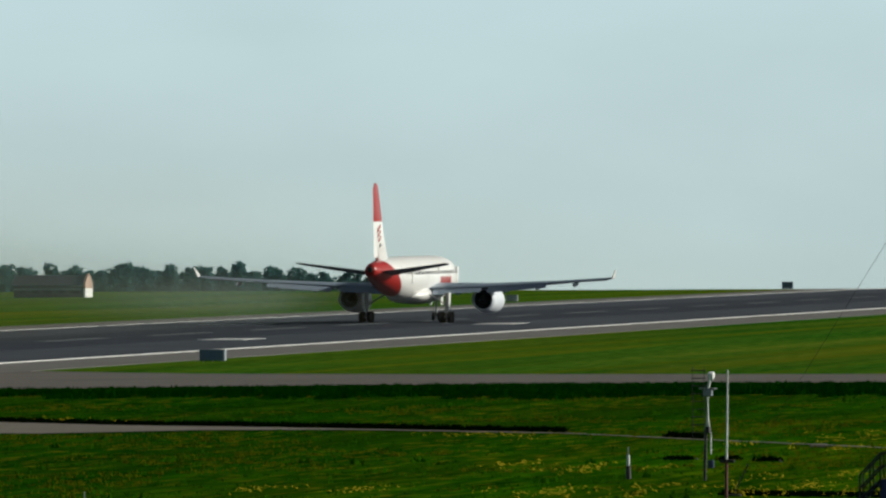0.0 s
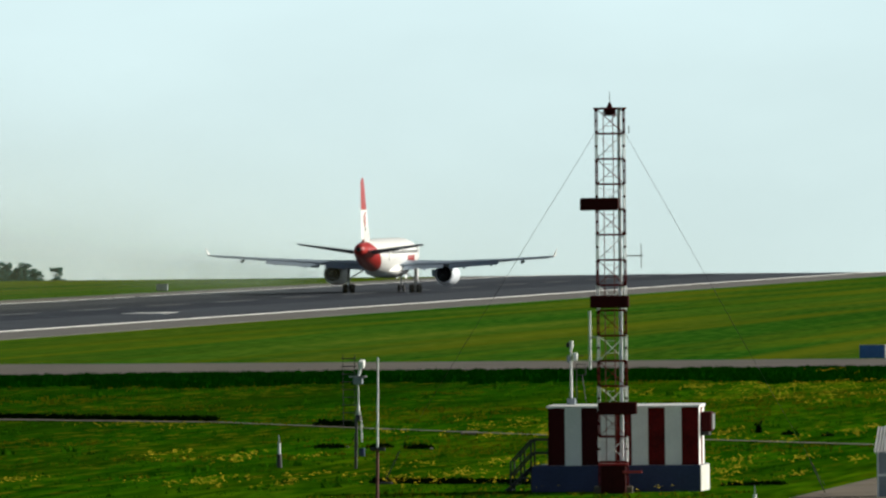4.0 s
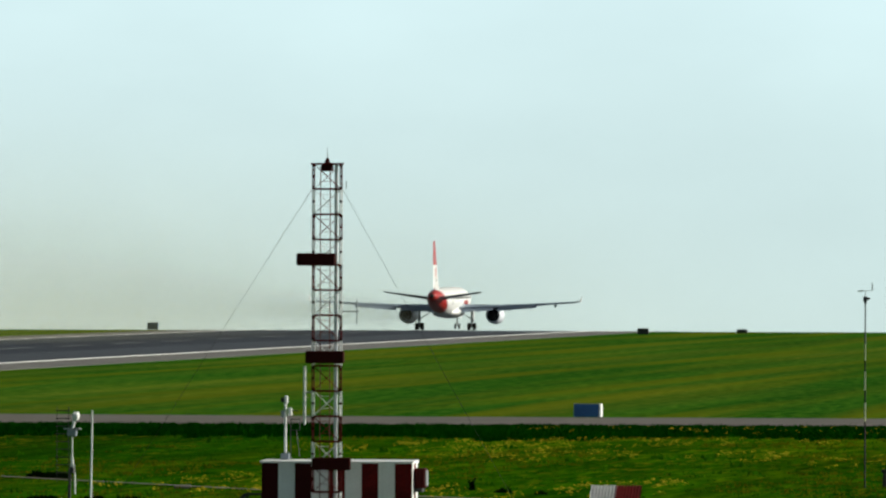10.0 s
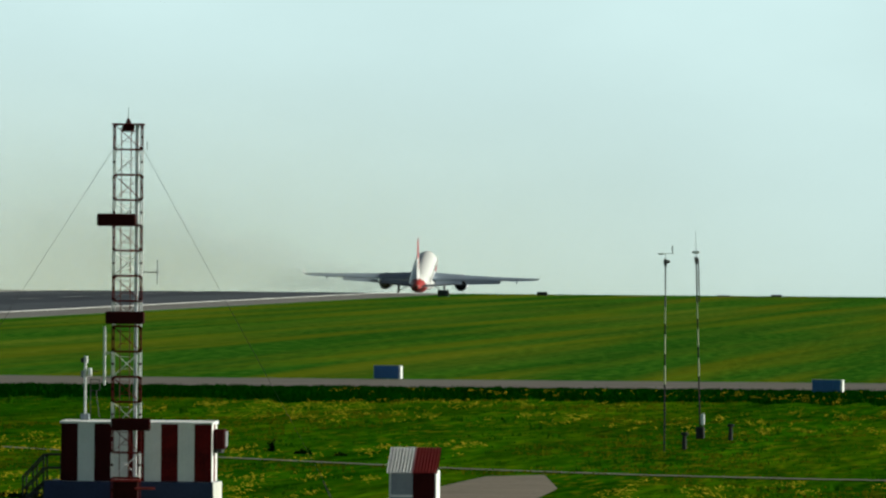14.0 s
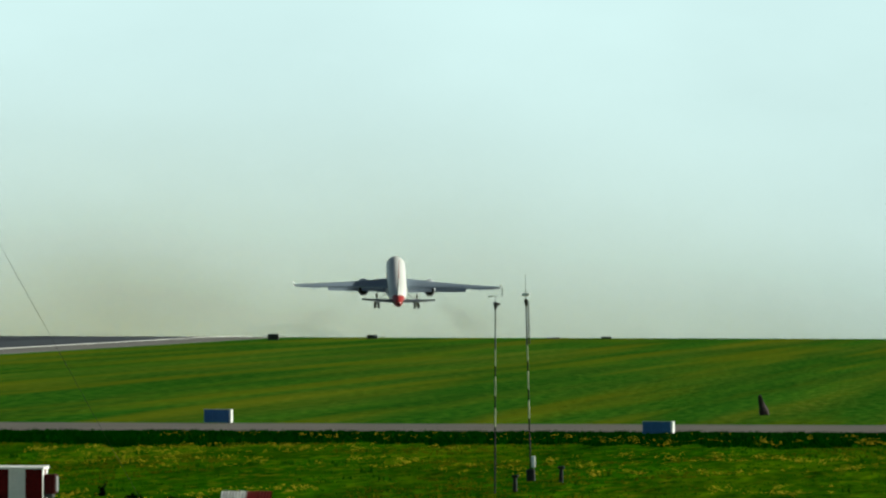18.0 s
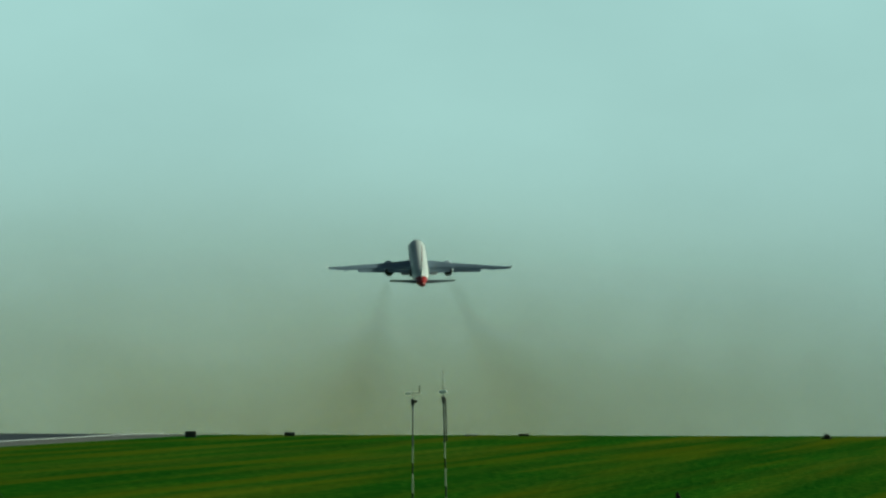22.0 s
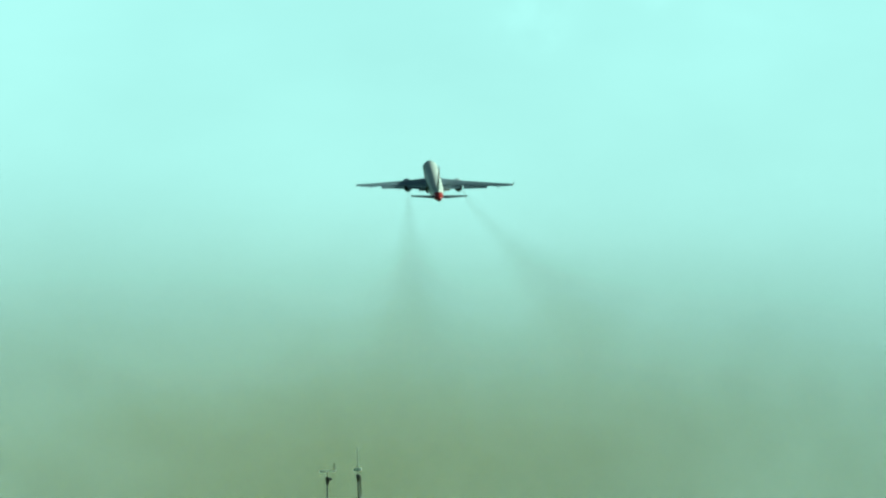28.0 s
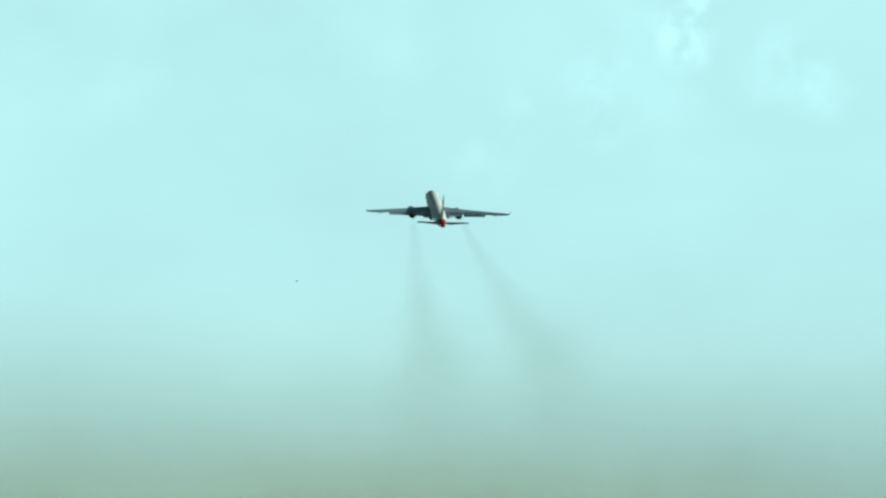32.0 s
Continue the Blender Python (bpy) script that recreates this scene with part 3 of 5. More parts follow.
turf_clumps("grass", 9000, 345, 700, 0.10, M_BLADE, "lush green rough grass of the near field", 3, keep=off_paving)
turf_clumps("dry_grass", 5000, 345, 660, 0.12, M_DRYBLADE, "yellowish dry grass tufts in patches", 4, keep=lambda x, y: off_paving(x, y) and patchy(x, y, 0.08, 0.12, 7.1))
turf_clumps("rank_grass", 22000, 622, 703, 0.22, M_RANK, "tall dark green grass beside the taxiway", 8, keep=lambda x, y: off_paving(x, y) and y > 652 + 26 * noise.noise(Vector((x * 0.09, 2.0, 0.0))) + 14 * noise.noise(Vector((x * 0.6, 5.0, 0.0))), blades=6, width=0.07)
turf_clumps("tall_weeds", 380, 350, 650, 0.22, M_BLADE, "taller dark green weeds in clumps", 5, keep=lambda x, y: off_paving(x, y) and patchy(x, y, 0.15, 0.3, 1.7), blades=7, width=0.08)
flowers("dandelion_drifts", 9500, 350, 690, "yellow dandelions in loose drifts over the grass", 6, 0.02)


def shade_weeds():
    """Weeds coloured near black to give the shadow at the service track's far edge."""
    rng = np.random.default_rng(31)
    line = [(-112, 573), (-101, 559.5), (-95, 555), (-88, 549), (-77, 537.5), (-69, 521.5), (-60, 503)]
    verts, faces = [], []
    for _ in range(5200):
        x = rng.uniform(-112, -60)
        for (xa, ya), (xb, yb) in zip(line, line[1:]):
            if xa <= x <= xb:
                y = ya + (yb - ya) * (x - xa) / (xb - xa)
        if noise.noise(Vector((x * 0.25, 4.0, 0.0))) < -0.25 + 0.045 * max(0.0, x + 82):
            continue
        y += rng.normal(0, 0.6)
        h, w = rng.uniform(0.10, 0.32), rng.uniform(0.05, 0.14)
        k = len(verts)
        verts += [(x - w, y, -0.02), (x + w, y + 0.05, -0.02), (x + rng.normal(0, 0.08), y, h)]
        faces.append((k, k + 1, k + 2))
    # short dark runs nearer the poles and behind the cabin, weeds coloured as shade
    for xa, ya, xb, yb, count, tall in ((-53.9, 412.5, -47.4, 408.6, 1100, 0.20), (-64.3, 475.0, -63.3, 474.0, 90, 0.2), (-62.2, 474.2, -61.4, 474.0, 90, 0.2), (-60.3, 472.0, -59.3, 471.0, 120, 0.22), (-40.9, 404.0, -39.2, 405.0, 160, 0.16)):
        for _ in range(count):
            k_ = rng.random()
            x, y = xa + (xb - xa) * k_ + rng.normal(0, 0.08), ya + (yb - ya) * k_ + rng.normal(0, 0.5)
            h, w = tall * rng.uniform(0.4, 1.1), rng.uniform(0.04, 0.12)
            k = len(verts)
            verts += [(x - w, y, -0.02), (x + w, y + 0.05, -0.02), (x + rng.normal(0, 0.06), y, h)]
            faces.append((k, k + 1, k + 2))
    me = bpy.data.meshes.new("shade_weeds")
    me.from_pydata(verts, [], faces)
    me.materials.append(M_SCRUBSHADE)
    tagged(new("shade_weeds", me), "weeds darkened to give the shadow edge along the track", "weeds", kind="stuff")


shade_weeds()

# ---- the airliner ----
MOVES = []


def build_airliner():
    jet = thing("airliner", pose(-181.4, 1157.6, 0.05), "white twin-engine airliner with red tail, wheels down on the runway", "aircraft")
    cz = 4.35
    # hull: nose ahead (+Y), tail behind
    st = [(21.6, 0.08, 0.08, 3.75), (21.2, 0.55, 0.55, 3.8), (20.2, 1.05, 1.1, 3.95), (18.6, 1.55, 1.62, 4.15), (16.4, 1.84, 1.93, 4.28), (13.5, 1.9, 2.02, cz), (8, 1.9, 2.05, cz), (2, 1.9, 2.05, cz), (-4, 1.9, 2.05, cz), (-8, 1.9, 2.04, cz), (-11, 1.84, 1.95, 4.42), (-14, 1.66, 1.74, 4.58), (-17, 1.44, 1.48, 4.74), (-20, 1.12, 1.16, 4.90), (-22.6, 0.80, 0.82, 5.04), (-23.9, 0.56, 0.56, 5.14), (-24.3, 0.34, 0.34, 5.18)]
    hull = part("fuselage", loft([oval(y, rx, rz, c, 32) for y, rx, rz, c in st]), M_HULL, jet, "glossy white fuselage with red rear end", smooth=True)
    part("tail_exhaust", loft([oval(-24.2, 0.27, 0.3, 5.2, 16), oval(-24.5, 0.2, 0.22, 5.21, 16)]), M_DARK, jet, "dark auxiliary exhaust at the tail tip")
    part("belly_fairing", loft([oval(8.5, 0.6, 0.3, 2.5, 20), oval(7, 1.9, 0.75, 2.6, 20), (oval(2, 2.25, 0.95, 2.65, 20)), oval(-3, 2.1, 0.85, 2.65, 20), oval(-6, 0.7, 0.3, 2.6, 20)]), M_WHITE, jet, smooth=True)
    part("windscreen", loft([[(-0.95, 19.55, 4.55), (0.95, 19.55, 4.55), (0.95, 19.35, 4.62), (-0.95, 19.35, 4.62)], [(-0.75, 18.85, 5.1), (0.75, 18.85, 5.1), (0.75, 18.7, 5.05), (-0.75, 18.7, 5.05)]]), M_DARK, jet, "dark cockpit windows")
    for s in (-1, 1):
        # cabin window row, door outlines and the red lettering block on each flank
        w0 = None
        for i in range(34):
            y = 14.5 - i * 0.86
            if w0 is None:
                w0 = part("cabin_window", box(-0.02, 0.02, -0.11, 0.11, -0.16, 0.16, bevel=0.015), M_DARK, hull)
                w0.matrix_basis = pose(s * 1.893, y, cz + 0.45)
            else:
                again(w0, pose(s * (1.893 if y > -9 else 1.84), y, cz + 0.45 + (0.0 if y > -9 else 0.06)), hull)
        for y in (16.0, 5.0, -10.6):
            part("cabin_door", box(s * 1.86 - 0.04, s * 1.86 + 0.04, y - 0.42, y + 0.42, cz - 0.5, cz + 1.0, bevel=0.03), M_WHITE, hull, "white passenger door")
        for k in range(5):
            y = 11.4 - k * 1.3
            part("livery_bar", box(s * 1.87 - 0.045, s * 1.87 + 0.045, y - 0.45, y + 0.45, cz - 0.75, cz + 0.05, bevel=0.01), M_RED, hull, "red painted marking")
    # fin with rudder
    fin = part("fin", loft([foil((-14.4, 0.0), 7.0, 0.06, 6.0, "x"), foil((-16.6, 0.0), 5.4, 0.06, 8.0, "x"), foil((-20.2, 0.0), 2.3, 0.06, 13.1, "x"), foil((-21.0, 0.0), 1.2, 0.05, 13.4, "x")]), M_FIN, jet, "white fin with a red top", smooth=True)
    part("rudder", loft([[(0.16, -20.9, 6.4), (-0.16, -20.9, 6.4), (0, -22.2, 6.3)], [(0.07, -22.2, 13.0), (-0.07, -22.2, 13.0), (0, -22.9, 13.0)]]), M_FIN, fin)
    for z, dy, ln in ((9.1, -0.4, 1.9), (8.6, -0.2, 1.7), (8.1, 0.1, 1.3), (7.5, 0.4, 0.7)):
        for s in (-1, 1):
            b = box(-0.015, 0.015, -ln / 2, ln / 2, -0.13, 0.13)
            o = part("fin_mark", b, M_RED if z > 8 else M_DARK, fin, "small red emblem shape")
            o.matrix_basis = pose(s * 0.16, -19.9 + dy, z, 18, 0, 0)
    for s in (-1, 1):
        # tailplane
        tp = part("tailplane", loft([foil((-17.3, 4.85), 4.8, 0.10, 0), foil((-18.2, 4.92), 4.2, 0.10, s * 1.2), foil((-22.1, 5.52), 1.9, 0.09, s * 7.05), foil((-22.4, 5.54), 1.4, 0.07, s * 7.25)]), M_TAILGREY, jet, "grey swept tailplane", smooth=True)
        tp.matrix_basis = pose(0, -20.5, 4.95, -5.5, 0, 0) @ pose(0, 20.5, -4.95)
        part("elevator", loft([[(s * 1.4, -22.2, 4.97), (s * 1.4, -22.2, 4.84), (s * 1.4, -23.1, 4.89)], [(s * 7.2, -23.65, 5.52), (s * 7.2, -23.65, 5.44), (s * 7.2, -24.0, 5.47)]]), M_TAILGREY, tp)
        # wing: root, kink, tip, with washed-up outer panel
        wg = part("wing", loft([foil((8.2, 3.10), 9.6, 0.12, s * 0.5), foil((7.2, 3.18), 8.6, 0.12, s * 2.0), foil((3.9, 3.40), 5.7, 0.115, s * 7.2), foil((-0.1, 3.82), 3.9, 0.10, s * 14.0), foil((-3.5, 4.28), 2.1, 0.095, s * 19.8), foil((-3.9, 4.32), 1.75, 0.085, s * 20.2)]), M_GREYWING, jet, "long grey swept wing", smooth=True)
        wg.matrix_basis = pose(0, 0.9, 0)
        part("winglet", loft([[(s * 20.1, -3.9, 4.32), (s * 20.2, -3.9, 4.30), (s * 20.2, -5.6, 4.30), (s * 20.1, -5.6, 4.32)], [(s * 20.55, -5.2, 5.25), (s * 20.57, -5.2, 5.25), (s * 20.57, -5.6, 5.25), (s * 20.55, -5.6, 5.25)]]), M_WHITE, wg, "upturned white winglet")
        for x0, y0, z0, x1, y1, z1, ch in ((2.2, -1.45, 3.12, 6.9, -1.85, 3.32, 1.25), (7.6, -1.95, 3.35, 13.6, -3.95, 3.74, 0.95)):
            part("flap", loft([[(s * x0, y0 + 0.1, z0 + 0.06), (s * x0, y0 + 0.1, z0 - 0.14), (s * x0, y0 - ch, z0 - 0.46)], [(s * x1, y1 + 0.1, z1 + 0.05), (s * x1, y1 + 0.1, z1 - 0.12), (s * x1, y1 - ch * 0.8, z1 - 0.36)]]), M_GREYWING, wg, "slightly lowered flap")
        part("slat", loft([[(s * 2.4, 7.1, 3.18), (s * 2.4, 6.9, 2.95), (s * 2.4, 6.7, 3.2)], [(s * 19.4, -3.1, 4.22), (s * 19.4, -3.25, 4.09), (s * 19.4, -3.4, 4.24)]]), M_ALU, wg, "bare metal leading edge slat")
        part("aileron", loft([[(s * 15, -4.25, 3.92), (s * 15, -4.25, 3.84), (s * 15, -4.75, 3.86)], [(s * 19.2, -5.55, 4.26), (s * 19.2, -5.55, 4.20), (s * 19.2, -5.9, 4.22)]]), M_GREYWING, wg)
        for x, y, z in ((4.6, -1.2, 2.98), (9.3, -1.7, 3.2), (12.6, -2.9, 3.48), (16.4, -4.2, 3.78)):
            part("flap_fairing", loft([oval(y + 2.0, 0.05, 0.05, z + 0.1, 8, s * x), oval(y + 1.2, 0.17, 0.2, z - 0.05, 8, s * x), oval(y - 0.4, 0.17, 0.22, z - 0.12, 8, s * x), oval(y - 1.5, 0.04, 0.05, z - 0.1, 8, s * x)]), M_GREYWING, wg, smooth=True)
        # engine under the wing
        ex, ez = s * 6.53, 2.2
        eng = part("engine", loft([oval(y, r, r, ez - dz, 28, ex) for y, r, dz in ((6.5, 1.06, 0.16), (6.2, 1.17, 0.14), (5.3, 1.29, 0.08), (3.8, 1.34, 0.02), (2.0, 1.28, 0.0), (0.6, 1.15, 0.0), (-0.5, 1.02, 0.0), (-0.5, 0.95, 0.0), (0.8, 0.92, 0.0))], close=False), M_NACELLE, jet, "pale blue-grey engine nacelle", smooth=True)
        eng.matrix_basis = pose(0, 2.5, 0)
        part("intake_lip", loft([oval(y, r, r, ez - dz, 28, ex) for y, r, dz in ((6.5, 1.07, 0.16), (6.62, 1.0, 0.16), (6.5, 0.94, 0.16), (5.6, 0.94, 0.1))], close=False), M_ALU, eng, "bare metal intake lip", smooth=True)
        part("fan_face", loft([oval(5.7, 0.94, 0.94, ez - 0.1, 24, ex), oval(5.6, 0.94, 0.94, ez - 0.1, 24, ex)]), M_DARK, eng)
        part("exhaust_nozzle", loft([oval(0.7, 0.93, 0.93, ez, 24, ex), oval(0.5, 0.93, 0.93, ez, 24, ex)]), M_DARK, eng, "dark sooty exhaust opening")
        part("exhaust_cone", loft([oval(0.5, 0.45, 0.45, ez, 16, ex), oval(-0.3, 0.3, 0.3, ez, 16, ex), oval(-0.9, 0.05, 0.05, ez, 16, ex)]), M_DARKSTEEL, eng, smooth=True)
        part("pylon", loft([[(ex - 0.2, 5.4, 3.0), (ex + 0.2, 5.4, 3.0), (ex + 0.2, 5.2, 3.3), (ex - 0.2, 5.2, 3.3)], [(ex - 0.22, 3.4, 2.9), (ex + 0.22, 3.4, 2.9), (ex + 0.2, 3.2, 3.5), (ex - 0.2, 3.2, 3.5)], [(ex - 0.12, 0.6, 3.0), (ex + 0.12, 0.6, 3.0), (ex + 0.1, 0.5, 3.4), (ex - 0.1, 0.5, 3.4)]]), M_WHITE, eng)
        # main undercarriage, hinged at the wing, four wheels on a bogie
        gear = part("main_gear", bar((0, 0, 0.1), (0, 0, -2.25), 0.17, 10), M_STEEL, jet, "steel main undercarriage leg")
        gear.matrix_basis = pose(s * 3.91, -3.2, 2.8)
        part("bogie_beam", box(-0.12, 0.12, -0.85, 0.85, -2.4, -2.12, bevel=0.04), M_STEEL, gear)
        part("side_strut", bar((0, 0.1, -1.15), (-s * 1.75, 0.35, -0.1), 0.075, 8), M_STEEL, gear)
        part("drag_strut", bar((0, -0.1, -1.3), (0, 1.2, 0.0), 0.06, 8), M_STEEL, gear)
        part("gear_door", box(s * 0.22, s * 0.30, -0.5, 0.5, -1.5, 0.1, bevel=0.02), M_WHITE, gear)
        wheel = None
        for wx in (-0.40, 0.40):
            for wy in (-0.69, 0.69):
                bm = loft([[(x, r * math.cos(2 * math.pi * i / 24), r * math.sin(2 * math.pi * i / 24)) for i in range(24)] for x, r in ((-0.19, 0.36), (-0.19, 0.48), (-0.12, 0.54), (0.12, 0.54), (0.19, 0.48), (0.19, 0.36))])
                if wheel is None:
                    wheel = part("wheel", bm, M_TYRE, gear, smooth=False)
                    wheel.matrix_basis = pose(wx, wy, -2.26)
                else:
                    bm.free()
                    again(wheel, pose(wx, wy, -2.26), gear)
        MOVES.append((gear, s))
    nose = part("nose_gear", bar((0, 0, 0.2), (0, 0, -1.95), 0.11, 10), M_STEEL, jet, "steel nose undercarriage leg")
    nose.matrix_basis = pose(0, 14.6, 2.45)
    part("nose_strut", bar((0, 0, -0.9), (0, -1.3, 0.1), 0.06, 8), M_STEEL, nose)
    for x in (-0.28, 0.28):
        part("wheel", loft([[(x + dx, r * math.cos(2 * math.pi * i / 20), -2.03 + r * math.sin(2 * math.pi * i / 20)) for i in range(20)] for dx, r in ((-0.12, 0.25), (-0.12, 0.37), (-0.07, 0.42), (0.07, 0.42), (0.12, 0.37), (0.12, 0.25))]), M_TYRE, nose)
        part("nose_gear_door", box(x * 2 - 0.02, x * 2 + 0.02, -0.7, 0.6, -0.9, -0.1, bevel=0.01), M_WHITE, nose)
    MOVES.append((nose, 0))
    return jet


jet = build_airliner()

# ---- lattice mast beside the equipment cabin ----


def build_mast():
    mx, my = -43.75, 395.0
    mast = thing("lattice_mast", pose(mx, my, 0.0, 0, 0, 6), "tall red and white banded steel lattice mast with guy wires", "mast")
    half, secs, h = 0.45, 15, 0.825
    for k in range(secs):
        red = (secs - 1 - k) % 2 == 0
        m = M_MASTRED if red else M_MASTWHITE
        sec = part("mast_section", box(-half, half, -half - 0.025, -half + 0.015, -0.032, 0.032, bevel=0.008), M_MASTRED if red or k else m, mast, "red painted lattice section" if red else "white painted lattice section")
        sec.matrix_basis = pose(0, 0, 0.2 + k * h)

        def piece(name, bm, paint=None):
            return part(name, bm, paint or m, sec)
        for sx in (-1, 1):
            for sy in (-1, 1):
                # each leg is a pair of slim rails tied by bolted spacer blocks
                for off in (-0.036, 0.036):
                    piece("leg_rail", box(sx * half + off - 0.013, sx * half + off + 0.013, sy * half - 0.018, sy * half + 0.018, 0, h, bevel=0.004))
                for z in ((0.05, 0.42, 0.76) if red else (0.42,)):
                    piece("spacer_block", box(sx * half - 0.042, sx * half + 0.042, sy * half - 0.03, sy * half + 0.03, z - 0.042, z + 0.042, bevel=0.01), M_MAROON)
        piece("crossbar", box(-half, half, half - 0.015, half + 0.015, -0.022, 0.022))
        piece("crossbar", box(-half - 0.015, -half + 0.015, -half, half, -0.022, 0.022))
        piece("crossbar", box(half - 0.015, half + 0.015, -half, half, -0.022, 0.022))
        if red:
            piece("crossbar", box(-half, half, -half - 0.02, -half + 0.015, h - 0.035, h + 0.015))
        s = 1 if k % 2 else -1
        piece("diagonal", bar((-s * half, -half, 0), (s * half, -half, h), 0.015, 6))
        piece("diagonal", bar((s * half, half, 0), (-s * half, half, h), 0.010, 6))
        piece("diagonal", bar((half, -s * half, 0), (half, s * half, h), 0.014, 6))
        piece("diagonal", bar((-half, s * half, 0), (-half, -s * half, h), 0.014, 6))
        piece("rung", bar((-0.22, 0.1, 0.25), (0.095, 0.1, 0.25), 0.008, 5))
        piece("rung", bar((-0.22, 0.1, 0.65), (0.095, 0.1, 0.65), 0.008, 5))
        part("cable_duct", box(0.235, 0.355, -0.36, -0.26, 0.005, h - 0.005, bevel=0.02), M_DUCT, sec, "pale grey cable duct inside the mast")
    part("ladder_rail", bar((-0.22, 0.1, 0.2), (-0.22, 0.1, 12.5), 0.017, 6), M_BROWN, mast, "rust brown ladder rail")
    part("ladder_rail", bar((0.095, 0.1, 0.2), (0.095, 0.1, 12.5), 0.017, 6), M_BROWN, mast, "rust brown ladder rail")
    # panels across the mast, lamp, antennas
    for z, dx in ((9.45, -0.36), (6.26, -0.06), (2.78, 0.16)):
        p = part("panel_antenna", box(-0.64, 0.64, -0.30, 0.26, -0.205, 0.205, bevel=0.04), M_MAROON, mast, "dark maroon box panel")
        p.matrix_basis = pose(dx, -half - 0.28, z)
        for q in (-0.3, 0.3):
            part("bracket", box(q - 0.03, q + 0.03, 0.2, 0.5, -0.05, 0.05), M_DARKSTEEL, p)
    top = 0.2 + secs * h
    part("top_plate", box(-0.54, 0.54, -0.54, 0.54, top - 0.03, top + 0.03, bevel=0.01), M_MASTRED, mast)
    part("warning_lamp", loft([[(r * math.cos(a * math.pi / 6), r * math.sin(a * math.pi / 6), top + z) for a in range(12)] for z, r in ((-0.24, 0.20), (-0.02, 0.20), (0.03, 0.10), (0.12, 0.07), (0.2, 0.03))]), M_MAROON, mast, "dark red obstruction lamp housing")
    part("lightning_rod", bar((0, 0, top + 0.2), (0, 0, top + 0.55), 0.018, 6, 0.008), M_STEEL, mast)
    arm = part("side_antenna", bar((half, -0.3, 7.75), (1.05, -0.3, 7.75), 0.02, 6), M_STEEL, mast, "small side dipole on an arm")
    part("dipole", bar((0.98, -0.3, 7.35), (0.98, -0.3, 8.15), 0.018, 6), M_STEEL, arm)
    part("dipole", bar((0.62, -0.3, 11.75), (0.62, -0.3, 12.0), 0.018, 6), M_STEEL, arm)
    whip = part("tube_antenna", bar((-0.72, -0.2, 4.05), (-0.72, -0.2, 5.95), 0.042, 8), M_MASTWHITE, mast, "white fibreglass tube antenna")
    for z in (4.3, 5.1):
        part("bracket", bar((-0.72, -0.2, z), (-half, -0.3, z), 0.02, 6), M_STEEL, whip)
    # red cabinet at the foot
    cab = part("foot_cabinet", box(-0.42, 0.42, -1.15, -0.5, 0.0, 0.92, bevel=0.03), M_MAROON, mast, "dark red steel cabinet at the mast foot")
    part("lid", box(-0.48, 0.50, -1.22, -0.45, 0.92, 0.98, bevel=0.015), M_RED, cab)
    part("handle", box(0.3, 0.95, -1.2, -1.1, 0.66, 0.74, bevel=0.015), M_RED, cab, "red lever arm")
    for sx in (-half, half):
        for sy in (-half, half):
            part("footing", box(sx - 0.18, sx + 0.18, sy - 0.18, sy + 0.18, -0.1, 0.22, bevel=0.02), M_PATH, mast)
    for i, (ax, ay) in enumerate(((-7.87, 16.5), (6.82, -7.35))):
        g = part("guy_wire", bar((0.5 * (-1 if ax < 0 else 1), 0.0, 11.75), (ax, ay, 0.35), 0.0065, 5), M_DARKSTEEL, mast, "thin steel guy wire")
        part("turnbuckle", bar((ax * 0.935, ay * 0.935, 1.1), (ax, ay, 0.12), 0.020, 6), M_DARKSTEEL, g)
        part("anchor_block", box(ax - 0.25, ax + 0.25, ay - 0.25, ay + 0.25, -0.1, 0.06, bevel=0.03), M_DARKSTEEL, g, "dark anchor block")


build_mast()


